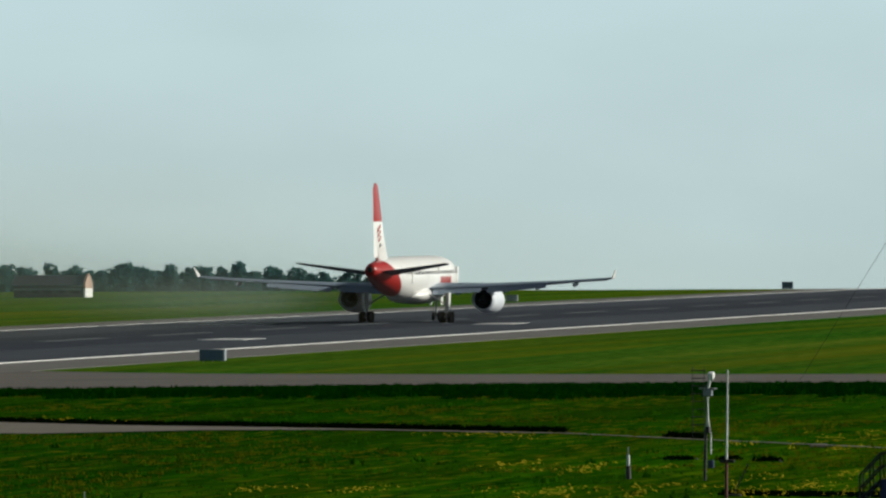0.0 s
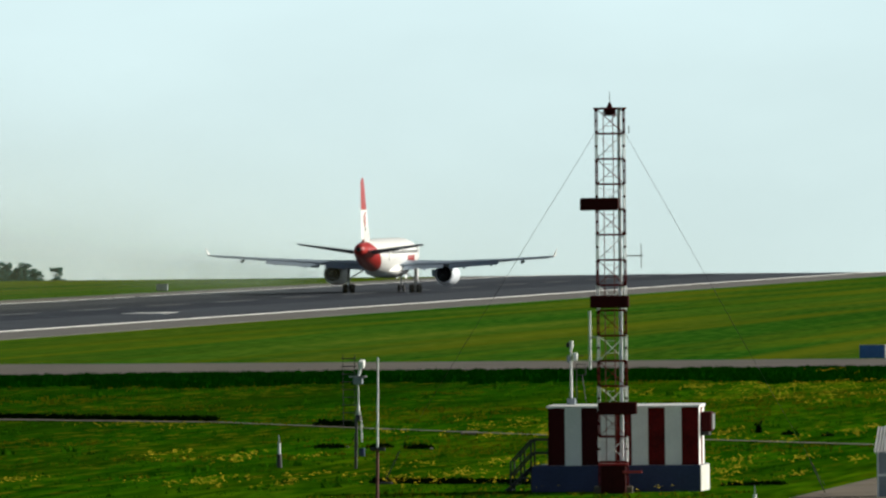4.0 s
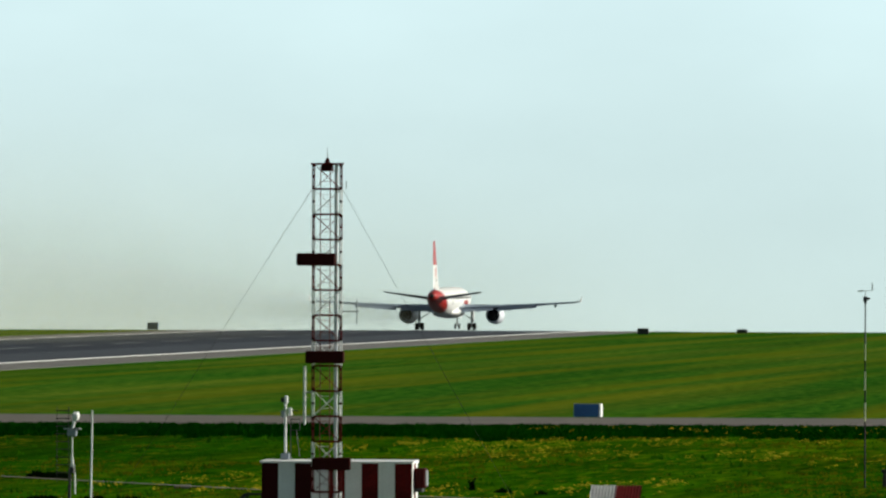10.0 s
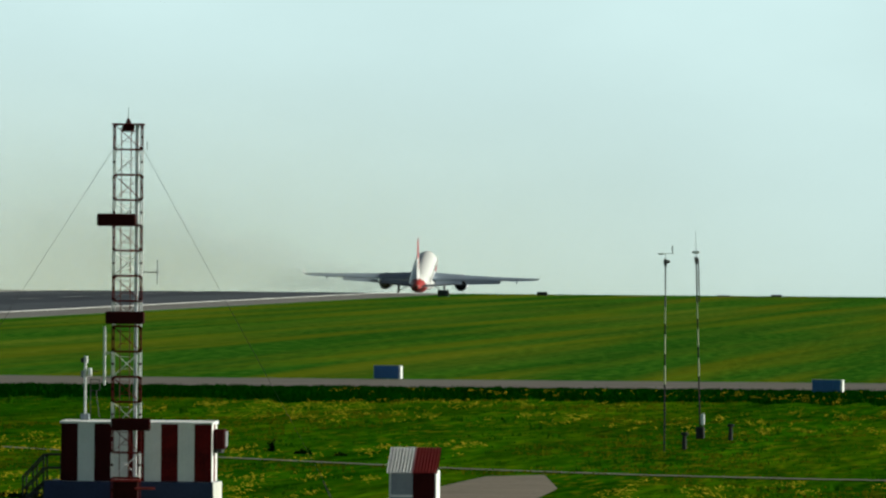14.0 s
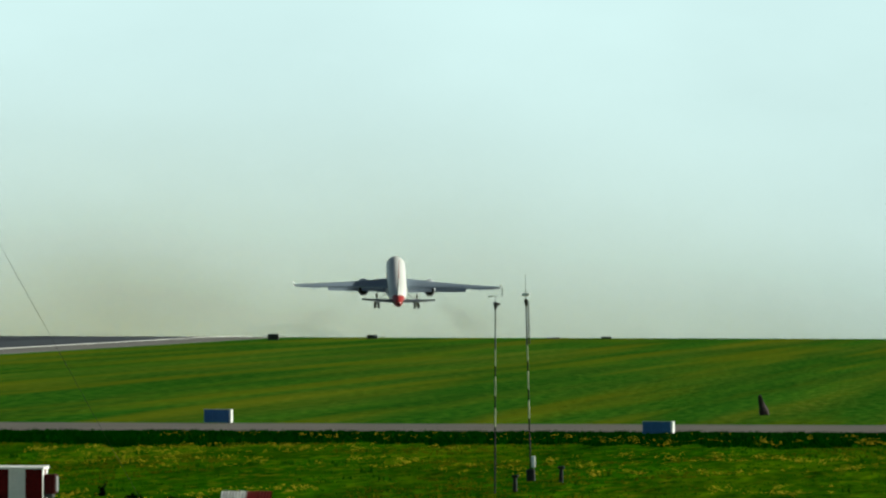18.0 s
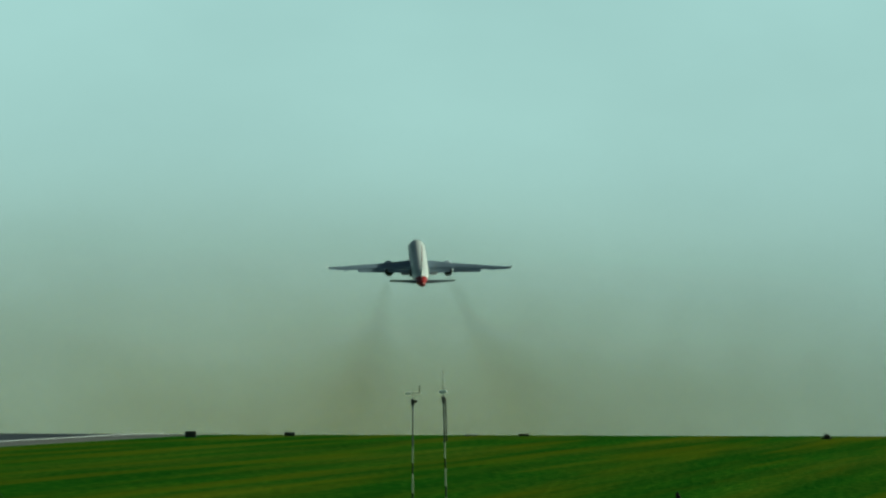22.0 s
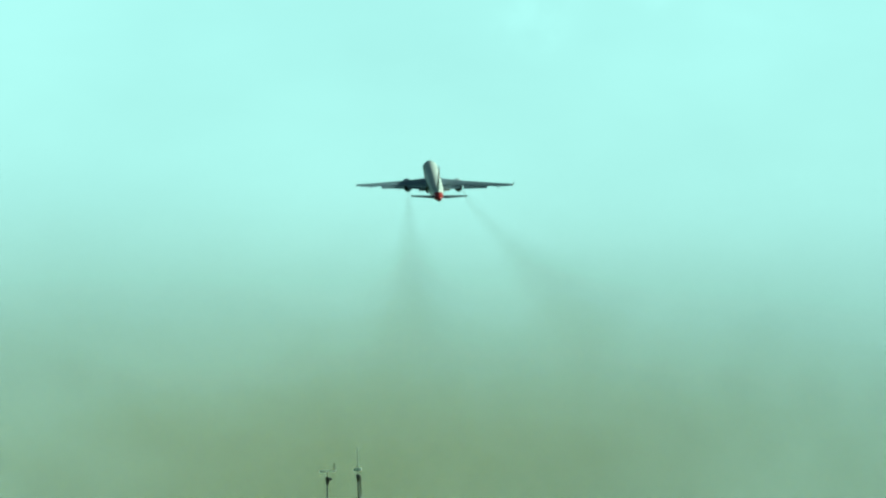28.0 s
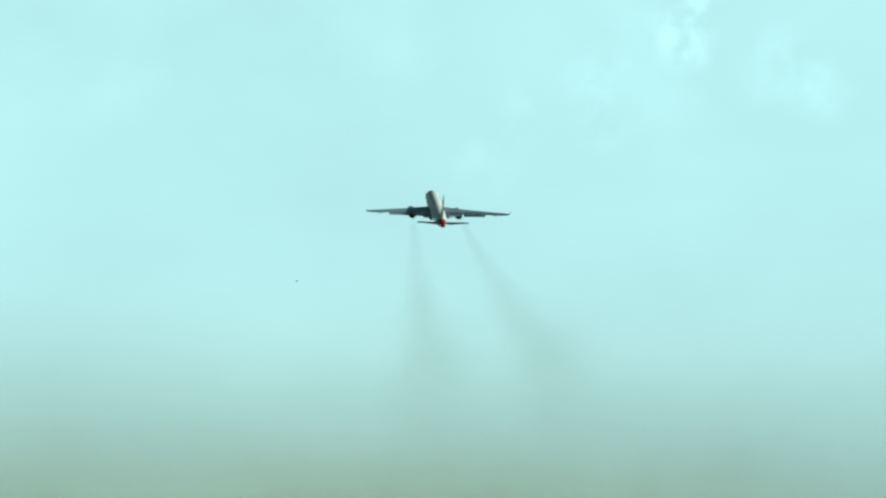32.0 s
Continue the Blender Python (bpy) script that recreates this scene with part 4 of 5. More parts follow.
def build_cabin():
    x0, x1, y0, y1 = -46.06, -41.10, 396.6, 398.3
    cab = thing("equipment_cabin", pose(0, 0, 0), "red and white striped equipment cabin on a blue-grey plinth", "cabin")
    part("plinth", box(x0 - 0.55, x1 + 0.05, y0 - 0.15, y1 + 0.9, -0.1, 0.86, bevel=0.02), M_PLINTH, cab, "blue-grey painted concrete plinth")
    part("plinth_side", box(x1 + 0.052, x1 + 0.08, y0 - 0.14, y1 + 0.88, 0.0, 0.85), M_PLINTHSIDE, cab, "pale end face of the plinth")
    part("core", box(x0 + 0.02, x1 - 0.02, y0 + 0.03, y1 - 0.02, 0.861, 2.78), M_MASTWHITE, cab)
    n = 9
    w = (x1 - x0) / n
    for i in range(n):
        m = M_MASTWHITE if i % 2 else M_MAROON if i < 3 else M_MASTRED
        a = x0 + i * w
        part("wall_panel", box(a + 0.004, a + w - 0.004, y0, y0 + 0.03, 0.87, 2.76, bevel=0.006), m, cab, "dark red wall panel" if i % 2 == 0 else "white wall panel")
        part("seam", box(a - 0.012, a + 0.012, y0 - 0.012, y0 + 0.01, 0.87, 2.76), m, cab)
    for i in range(3):
        part("end_panel", box(x1 - 0.02, x1 + 0.01, y0 + 0.02 + i * 0.55, y0 + 0.56 + i * 0.55, 0.87, 2.76, bevel=0.006), M_MASTWHITE if i % 2 == 0 else M_MASTRED, cab, "end wall panel")
    part("roof", loft([[(x0 - 0.06, y0 - 0.08, 2.76), (x1 + 0.04, y0 - 0.08, 2.76), (x1 + 0.04, y0 - 0.08, 2.82), (x0 - 0.06, y0 - 0.08, 2.82)], [(x0 - 0.06, y1 + 0.08, 2.76), (x1 + 0.04, y1 + 0.08, 2.76), (x1 + 0.04, y1 + 0.08, 2.86), (x0 - 0.06, y1 + 0.08, 2.86)]]), M_MASTWHITE, cab, "pale sheet metal roof")
    ac = part("air_unit", box(x1 + 0.03, x1 + 0.40, y0 + 0.3, y0 + 1.1, 1.95, 2.6, bevel=0.04), M_MAROON, cab, "dark red air unit on the end wall")
    part("bracket", box(x1 + 0.03, x1 + 0.3, y0 + 0.35, y0 + 1.05, 1.82, 1.95, bevel=0.02), M_DARKSTEEL, ac)
    part("grille", box(x1 + 0.398, x1 + 0.43, y0 + 0.4, y0 + 1.0, 2.03, 2.52), M_STEEL, ac)
    # stair with rails at the far end
    stair = part("stair", box(x0 - 0.62, x0 - 0.02, y0 + 0.3, y0 + 1.3, 0.80, 0.86, bevel=0.01), M_DARKSTEEL, cab, "dark steel stair and landing")
    for i in range(4):
        part("tread", box(x0 - 0.85 - i * 0.22, x0 - 0.62 - i * 0.22, y0 + 0.3, y0 + 1.3, 0.62 - i * 0.19, 0.66 - i * 0.19), M_DARKSTEEL, stair)
    for yy in (y0 + 0.3, y0 + 1.3):
        part("stringer", bar((x0 - 0.62, yy, 0.82), (x0 - 1.45, yy, 0.05), 0.045, 6), M_DARKSTEEL, stair)
        for z in (1.28, 1.72):
            part("rail", bar((x0 - 0.02, yy, z), (x0 - 0.62, yy, z), 0.03, 6), M_DARKSTEEL, stair)
            part("rail", bar((x0 - 0.62, yy, z), (x0 - 1.30, yy, z - 0.72), 0.03, 6), M_DARKSTEEL, stair)
        for px, pz0, pz1 in ((x0 - 0.04, 0.86, 1.74), (x0 - 0.62, 0.0, 1.74), (x0 - 1.30, 0.0, 1.02), (x0 - 0.96, 0.3, 1.36)):
            part("rail_post", bar((px, yy, pz0), (px, yy, pz1), 0.032, 6), M_DARKSTEEL, stair)
    # sensor pole on the roof
    pole = thing("roof_sensor_pole", pose(-45.45, 398.0, 2.84), "white sensor pole with small instruments on the cabin roof", "sensor pole")
    part("pole", bar((0, 0, 0), (0, 0, 2.02), 0.042, 8), M_MASTWHITE, pole)
    part("foot", box(-0.14, 0.14, -0.14, 0.14, 0, 0.22, bevel=0.02), M_GREYBOX, pole)
    part("head", box(-0.04, 0.08, -0.07, 0.07, 1.86, 2.12, bevel=0.03), M_MASTWHITE, pole)
    part("dark_cap", box(-0.15, -0.04, -0.06, 0.06, 1.90, 2.06, bevel=0.02), M_DARKSTEEL, pole)
    part("instrument", box(0.08, 0.22, -0.08, 0.08, 1.46, 1.72, bevel=0.03), M_MASTWHITE, pole)
    part("instrument", box(-0.14, -0.05, -0.07, 0.07, 1.4, 1.64, bevel=0.02), M_GREYBOX, pole)
    fr = part("wire_frame", bar((0.18, 0, 0.0), (0.18, 0, 1.36), 0.014, 5), M_DARKSTEEL, pole, "thin dark wire frame")
    for a, b in (((0.18, 0, 1.34), (0.48, 0, 1.34)), ((0.48, 0, 1.34), (0.48, 0, 0.98)), ((0.18, 0, 0.98), (0.48, 0, 0.98)), ((0.36, 0, 0.98), (0.48, 0, 0.1)), ((0.22, 0, 1.62), (0.42, 0, 1.62))):
        part("wire", bar(a, b, 0.014, 5), M_DARKSTEEL, fr)


build_cabin()


def build_shed():
    shed = thing("small_shed", pose(-33.42, 384.6, 0.0), "small shed with a half white, half red corrugated roof", "shed")
    part("left_wall", box(-0.70, 0.0, -0.02, 0.03, 0.0, 1.52, bevel=0.008), M_GREYBOX, shed, "pale blue-grey front panel")
    part("door", box(0.0, 0.70, -0.03, 0.03, 0.0, 1.52, bevel=0.008), M_MAROON, shed, "dark red front panel")
    part("cross_rail", box(-0.70, 0.0, -0.035, 0.0, 0.70, 0.78), M_MASTWHITE, shed)
    part("side_wall", box(0.70, 0.75, 0.0, 1.3, 0.0, 1.55), M_MASTWHITE, shed, "white end wall")
    part("side_wall", box(-0.75, -0.70, 0.0, 1.3, 0.0, 1.55), M_MASTWHITE, shed)
    part("back_wall", box(-0.70, 0.70, 1.25, 1.3, 0.0, 2.1), M_MASTWHITE, shed)
    for a, b, m, t in ((-0.82, 0.0, M_MASTWHITE, "white corrugated roof sheet"), (0.002, 0.80, M_REDROOF, "red corrugated roof sheet")):
        bm = bmesh.new()
        n = 40
        lo, hi = [], []
        for i in range(n + 1):
            x = a + (b - a) * i / n
            c = 0.018 * math.cos(i / n * 2 * math.pi * 8)
            lo.append(bm.verts.new((x, -0.18, 1.47 + c)))
            hi.append(bm.verts.new((x, 1.4, 2.26 + c)))
        for i in range(n):
            bm.faces.new((lo[i], lo[i + 1], hi[i + 1], hi[i]))
        bmesh.ops.solidify(bm, geom=bm.faces[:], thickness=0.015)
        part("roof_sheet", bm, m, shed, t)


build_shed()

# ---- weather instruments and posts ----


def build_instruments():
    # visibility sensor
    s = thing("visibility_sensor", pose(-57.5, 435.6, 0.0), "white and grey visibility sensor on a double pole", "weather sensor")
    part("lower_leg", bar((-0.12, 0, 0), (-0.10, 0, 1.3), 0.055, 8), M_DARKSTEEL, s)
    part("lower_leg", bar((0.09, 0.1, 0.95), (0.09, 0.1, 1.75), 0.028, 8), M_MASTWHITE, s)
    part("lower_leg", bar((-0.09, 0.0, 0.7), (-0.07, 0.0, 1.75), 0.045, 8), M_DARKSTEEL, s)
    part("collar", bar((0, 0, 1.72), (0, 0, 1.95), 0.13, 10, 0.10), M_DARKSTEEL, s)
    part("reducer", bar((0, 0, 1.95), (0, 0, 2.35), 0.075, 10, 0.035), M_MASTWHITE, s, smooth=True)
    part("pole", bar((0, 0, 2.35), (0, 0, 3.1), 0.027, 8), M_MASTWHITE, s)
    part("junction_box", box(-0.17, 0.17, -0.12, 0.12, 3.05, 3.30, bevel=0.03), M_GREYBOX, s, "grey junction box")
    part("tray", box(-0.30, 0.30, -0.2, 0.2, 3.30, 3.35, bevel=0.01), M_STEEL, s)
    hd = part("head", box(-0.11, 0.11, -0.2, 0.2, -0.13, 0.13, bevel=0.04), M_MASTWHITE, s, "white tilted optical head")
    hd.matrix_basis = pose(0.13, 0, 3.78, 12, 0, 0)
    part("neck", bar((0.02, 0, 3.35), (0.1, 0, 3.7), 0.05, 8), M_MASTWHITE, s)
    part("power_box", box(0.02, 0.22, -0.16, 0.0, 0.45, 0.75, bevel=0.02), M_PLINTH, s, "small dark blue power box")
    # tall two-tone pole
    p = thing("two_tone_pole", pose(-47.45, 363.5, 0.0, 0, 0.9, 0), "tall pole, white above and rusty brown below", "pole")
    part("lower_tube", bar((0, 0, 0), (0, 0, 2.12), 0.05, 10), M_BROWN, p, "rusty brown lower tube")
    part("upper_tube", bar((0, 0, 2.1), (0, 0, 4.86), 0.033, 10, 0.024), M_MASTWHITE, p, "white upper tube")
    part("crossbar", box(-0.22, 0.24, -0.04, 0.04, 2.06, 2.16, bevel=0.015), M_DARKSTEEL, p)
    # short marker posts
    for x, y, h in ((-60.8, 438.4, 1.18), (-35.6, 359.5, 1.0), (-76.0, 372, 1.1), (-68.5, 371, 1.05)):
        q = thing("marker_post", pose(x, y, 0.0), "short white-topped marker post in the grass", "post", "marker posts")
        part("base", bar((0, 0, 0), (0, 0, h * 0.42), 0.10, 8, 0.08), M_DARKSTEEL, q)
        part("tube", bar((0, 0, h * 0.42), (0, 0, h * 0.75), 0.055, 8), M_MASTWHITE, q)
        part("rod", bar((0, 0, h * 0.75), (0, 0, h), 0.022, 6), M_STEEL, q)
    # dark rung antenna behind the sensor
    a = thing("rung_antenna", pose(-68.25, 514, 0.0), "thin dark rung antenna standing in the grass", "antenna")
    for x in (-0.25, 0.25):
        part("upright", bar((x, 0, 0), (x, 0, 3.2), 0.015, 6), M_DARKSTEEL, a)
    for i in range(9):
        part("rung", bar((-0.32, 0, 0.4 + i * 0.33), (0.32, 0, 0.4 + i * 0.33), 0.022, 6), M_DARKSTEEL, a)
    # two tall banded wind masts
    for k, (x, y, top, lean) in enumerate(((-33.55, 507.5, 7.95, 0.0), (-34.02, 538.8, 8.0, -1.7))):
        w = thing("wind_mast", pose(x, y, 0.0, 0, lean, 0), "slender banded mast with a wind vane and cups" if k == 0 else "slender banded mast with a whip aerial", "wind mast", "wind masts")
        zs = [0.0, 2.8, 3.6, 4.1, 4.9, 5.35, 6.05]
        for i in range(6):
            part("mast_band", bar((0, 0, zs[i]), (0, 0, zs[i + 1]), 0.036 - 0.002 * i, 8), M_TYRE if i % 2 == 0 else M_DIMBAND, w, "black band" if i % 2 == 0 else "yellowish white band")
        part("upper_tube", bar((0, 0, 6.05), (0, 0, top), 0.031 if k == 0 else 0.036, 8), M_MASTGREY, w)
        part("sensor_head", loft([[(r * math.cos(j * math.pi / 5), r * math.sin(j * math.pi / 5), top + z) for j in range(10)] for z, r in ((-0.24, 0.04), (-0.1, 0.075), (0.05, 0.095), (0.10, 0.05))]), M_DARKSTEEL, w, "dark instrument head")
        if k == 0:
            part("side_box", box(0.08, 0.19, -0.08, 0.08, top - 0.06, top + 0.05, bevel=0.02), M_DARKSTEEL, w)
            arm = part("cross_arm", bar((-0.3, 0, top + 0.34), (0.35, 0, top + 0.34), 0.010, 6), M_MASTWHITE, w)
            part("vane", box(0.265, 0.305, -0.03, 0.03, 0.36 + top, 0.66 + top, bevel=0.008), M_DARKSTEEL, arm, "wind vane plate")
            part("cups", box(-0.32, -0.08, -0.07, 0.07, 0.29 + top, 0.35 + top, bevel=0.02), M_MASTWHITE, arm, "white anemometer cups")
            part("stem", bar((0, 0, top + 0.1), (0, 0, top + 0.34), 0.014, 6), M_STEEL, w)
        else:
            part("whip", bar((0, 0, top), (0, 0, top + 1.25), 0.02, 6, 0.01), M_STEEL, w, "thin whip aerial")
            part("crown", box(-0.17, 0.16, -0.1, 0.1, top + 0.24, top + 0.36, bevel=0.03), M_MASTWHITE, w, "white sensor crown")
            part("side_tube", bar((0.1, 0, top - 1.9), (0.1, 0, top), 0.03, 6), M_DARKSTEEL, w)
            part("white_box", box(0.05, 0.21, -0.1, 0.1, 0.62, 1.12, bevel=0.02), M_MASTWHITE, w, "white battery box")
            part("base_box", box(-0.19, 0.19, -0.16, 0.16, 0.0, 0.55, bevel=0.04), M_TYRE, w)
    for x, y in ((-33.0, 512.0), (-32.5, 536.0)):
        q = thing("cable_pillar", pose(x, y, 0), "short dark cable pillar in the grass", "cable pillar", "cable pillars")
        part("pillar", bar((0, 0, 0), (0, 0, 0.6), 0.10, 8, 0.08), M_TYRE, q)
        part("cap", box(-0.15, 0.15, -0.13, 0.13, 0.6, 0.73, bevel=0.03), M_TYRE, q)


build_instruments()


def build_signs():
    for x, y, w, h, grey in ((-143.85, 828.3, 1.95, 0.80, 1), (-65.75, 738.6, 1.78, 0.84, 0), (-36.45, 692.8, 1.85, 0.80, 0)):
        s = thing("taxiway_sign", pose(x, y, 0.045 if y > 700 and y < 745 else 0.0, 0, 0, -17), "blue-backed taxiway sign box on short legs" if not grey else "grey-backed taxiway sign box on short legs", "sign", "taxiway signs")
        part("back_panel", box(-w / 2, w / 2 - 0.13, -0.15, 0.15, 0.06, h, bevel=0.02), M_SIGNGREY if grey else M_BLUE, s)
        part("end_cap", box(w / 2 - 0.128, w / 2, -0.165, 0.165, 0.05, h + 0.02, bevel=0.02), M_GREYBOX if grey else M_MASTWHITE, s, "pale end cap")
        part("top_rail", box(-w / 2, w / 2 - 0.13, -0.16, 0.16, h, h + 0.03), M_STEEL, s)
        for q in (-0.7, 0.0, 0.7):
            part("leg", bar((q, 0, -0.06), (q, 0, 0.1), 0.04, 6), M_STEEL, s)
        for q in (-0.35, 0.35):
            part("rib", box(q - 0.02, q + 0.02, -0.165, -0.14, 0.08, h - 0.02), M_SIGNGREY if grey else M_BLUE, s)
    for x, y, w, h in ((-219.5, 1752, 1.75, 1.15), (-140.6, 1664, 1.65, 0.95), (-129.7, 1700, 1.6, 0.65), (-218.7, 1474, 1.5, 0.9), (-97.7, 1716, 1.6, 0.4), (-105.2, 1716, 2.0, 0.25)):
        s = thing("runway_marker_board", pose(x, y, ground_z(y)), "dark runway marker board on the crest of the field", "sign", "runway marker boards")
        part("board", box(-0.46 * w, 0.46 * w, -0.25, 0.25, 0.1, 0.94 * h, bevel=0.03), M_SIGNGREY if y > 1720 else M_DARKSTEEL if y > 1500 else M_STEEL, s)
        part("top_edge", box(-0.46 * w - 0.02, 0.46 * w + 0.02, -0.27, 0.27, 0.94 * h, 0.94 * h + 0.04), M_STEEL, s)
        for q in (-0.5, 0.5):
            part("leg", bar((q, 0, -0.1), (q, 0, 0.15), 0.05, 6), M_DARKSTEEL, s)
    st = thing("leaning_stump", pose(-34.9, 795.5, 0.0, 0, -14, 0), "dark weathered stump leaning in the far grass", "stump")
    part("stem", loft([[(r * math.cos(j * math.pi / 4) + 0.03 * math.sin(3 * j + z * 5), r * math.sin(j * math.pi / 4), z) for j in range(8)] for z, r in ((-0.05, 0.30), (0.3, 0.32), (0.7, 0.22), (1.0, 0.16), (1.25, 0.12), (1.38, 0.05))]), M_STUMP, st)
    part("snag", bar((0.0, 0, 0.8), (0.16, 0, 1.1), 0.05, 6, 0.02), M_STUMP, st)


build_signs()


def build_scrub():
    """Small dark bushes and a broken slab in the near grass."""
    rng = np.random.default_rng(17)
    for x, y, w, h in ((-49.2, 499.0, 0.11, 0.36), (-47.5, 494.0, 0.26, 0.16), (-45.6, 490.5, 0.18, 0.10)):
        verts, faces = [], []
        for _ in range(90):
            p = np.array([rng.normal(0, w * 0.5), rng.normal(0, w * 0.5), abs(rng.normal(0, h * 0.5))])
            u, v = rng.normal(0, 0.05, 3), rng.normal(0, 0.05, 3)
            k = len(verts)
            verts += [tuple(p - u), tuple(p + u + v), tuple(p + u - v)]
            faces.append((k, k + 1, k + 2))
        me = bpy.data.meshes.new("leaves")
        me.from_pydata(verts, [], faces)
        me.materials.append(M_SCRUBSHADE)
        t = thing("dark_bush", pose(x, y, 0.0), "low dark green bush in the grass", "bush", "dark bushes")
        o = new("leaves", me)
        o.parent = t
        part("stem", bar((0, 0, -0.05), (0, 0, h * 0.6), 0.03, 6), M_STUMP, t)
    s = thing("concrete_slab", pose(-61.4, 500.2, 0.02, 3, 0, 8), "broken pale concrete slab lying in the grass", "slab")
    part("slab", box(-0.36, 0.36, -0.45, 0.45, 0.0, 0.11, bevel=0.03), M_PATH, s)


build_scrub()


def build_stones():
    """Small pale stones beside the weeds."""
    for x, y, r in ((-63.1, 474.5, 0.07), (-62.75, 474.2, 0.06), (-59.2, 470.0, 0.07)):
        s = thing("pale_stone", pose(x, y, 0.0, 0, 0, 40 * r), "small pale stone lying in the grass", "stone", "pale stones")
        part("stone", loft([[(r * q * (1 + 0.2 * math.sin(3 * j)) * math.cos(j * math.pi / 4), 0.7 * r * q * math.sin(j * math.pi / 4), z * r) for j in range(8)] for q, z in ((1.0, -0.2), (1.05, 0.5), (0.8, 1.0), (0.35, 1.2))]), M_PATH, s)


build_stones()

# ---- far side: shed row and tree belt ----


def build_far():
    h = thing("long_shed", pose(-302.3, 1612, 0.0), "long low brown shed with a sunlit pale gable", "shed")
    part("wall", box(-4.9, 4.4, 0.0, 5.0, 0.0, 1.7), M_SHED, h, "brown shed wall")
    part("roof", loft([[(-5.2, -0.4, 1.65), (-5.2, 5.4, 1.65), (-5.2, 2.5, 3.0)], [(4.7, -0.4, 1.65), (4.7, 5.4, 1.65), (4.7, 2.5, 3.0)]]), M_SHEDROOF, h, "dark shed roof")
    ring = lambda x, z0, z1, peak: [(x, -0.3, z0), (x, 5.3, z0), (x, 5.3, z1), (x, 2.5, peak), (x, -0.3, z1)]
    part("gable", loft([ring(4.72, 1.2, 2.0, 3.25), ring(4.98, 1.2, 2.0, 3.25)]), M_SHEDLIT, h, "peach upper gable end")
    part("gable_base", box(4.72, 4.975, -0.29, 5.29, 0.0, 1.2, bevel=0.03), M_MASTWHITE, h, "whitewashed lower gable end")
    part("eave_strip", box(-5.0, 4.4, -0.06, 0.0, 1.0, 1.2), M_GREYBOX, h)
    for q in range(5):
        part("window", box(-4.2 + q * 1.8, -3.3 + q * 1.8, -0.05, 0.02, 0.55, 0.95), M_DARK, h)
    k = thing("kiosk", pose(-306.2, 1560, 0.0), "small pale kiosk with an orange upper wall", "kiosk")
    part("lower_wall", box(-1.2, 1.2, -1, 1, 0, 1.2, bevel=0.02), M_MASTWHITE, k)
    part("upper_wall", box(-1.22, 1.22, -1.02, 1.02, 1.2, 2.4, bevel=0.02), M_SHEDLIT, k)
    part("roof", box(-1.35, 1.35, -1.15, 1.15, 2.4, 2.55, bevel=0.02), M_SHEDROOF, k)

    rng = random.Random(11)
    kinds = []
    for v in range(5):
        height, wide = rng.uniform(12, 15), rng.uniform(3.2, 4.6)
        bm = bmesh.new()
        add_bar(bm, (0, 0, -0.5), (0.1, 0, height * 0.8), 0.28, 8, 0.06)
        for _ in range(9):
            z = rng.uniform(0.3, 0.75) * height
            a = rng.uniform(0, 6.28)
            ln = wide * rng.uniform(0.4, 0.8)
            add_bar(bm, (0, 0, z), (ln * math.cos(a), ln * math.sin(a), z + ln * 0.6), 0.09, 5, 0.03)
        trunk = bm
        nr = np.random.default_rng(40 + v)
        verts, faces = [], []
        clumps = [(nr.normal(0, wide * 0.42), nr.normal(0, wide * 0.42), height * (0.04 + 0.93 * nr.random() ** 1.15)) for _ in range(64)]
        for cx, cy, cz in clumps:
            k_ = 1.0 - 0.6 * abs(cz / height - 0.5)
            cx, cy = cx * k_, cy * k_
            rad = nr.uniform(0.6, 1.25)
            for _ in range(26):
                d = nr.normal(0, 1, 3)
                d /= np.linalg.norm(d)
                p = np.array([cx, cy, cz]) + d * rad * nr.uniform(0.5, 1.0) * np.array([1, 1, 0.75])
                u, w = nr.normal(0, 0.34, 3), nr.normal(0, 0.34, 3)
                i = len(verts)
                verts += [tuple(p - u), tuple(p + u * 0.6 + w), tuple(p + u - w * 0.7)]
                faces.append((i, i + 1, i + 2))
        me = bpy.data.meshes.new("crown")
        me.from_pydata(verts, [], faces)
        me.materials.append(M_HAZELEAF)
        kinds.append((trunk, me, height))
    stems = []
    for trunk, me, hh in kinds:
        t = bpy.data.meshes.new("trunk")
        trunk.to_mesh(t)
        trunk.free()
        t.materials.append(M_BARK)
        stems.append(t)
    for yy in (2310, 2370, 2430, 2490):
        x = -520.0
        while x < -0.1588 * yy + rng.uniform(-4, 4):
            v = rng.randrange(5)
            y = yy + rng.uniform(-25, 25)
            t = thing("tree", pose(x, y, ground_z(y), 0, 0, rng.uniform(0, 360)), "broadleaf tree in the distant belt, leaves tinted with haze", "tree", "tree belt")
            s = rng.uniform(0.39, 0.52) * (0.82 if x > -0.166 * y else 1.0)
            t.scale = (s * rng.uniform(0.95, 1.3), s, s)
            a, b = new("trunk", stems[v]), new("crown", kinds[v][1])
            a.parent = b.parent = t
            x += rng.uniform(1.3, 2.9)


build_far()

# ---- birds ----


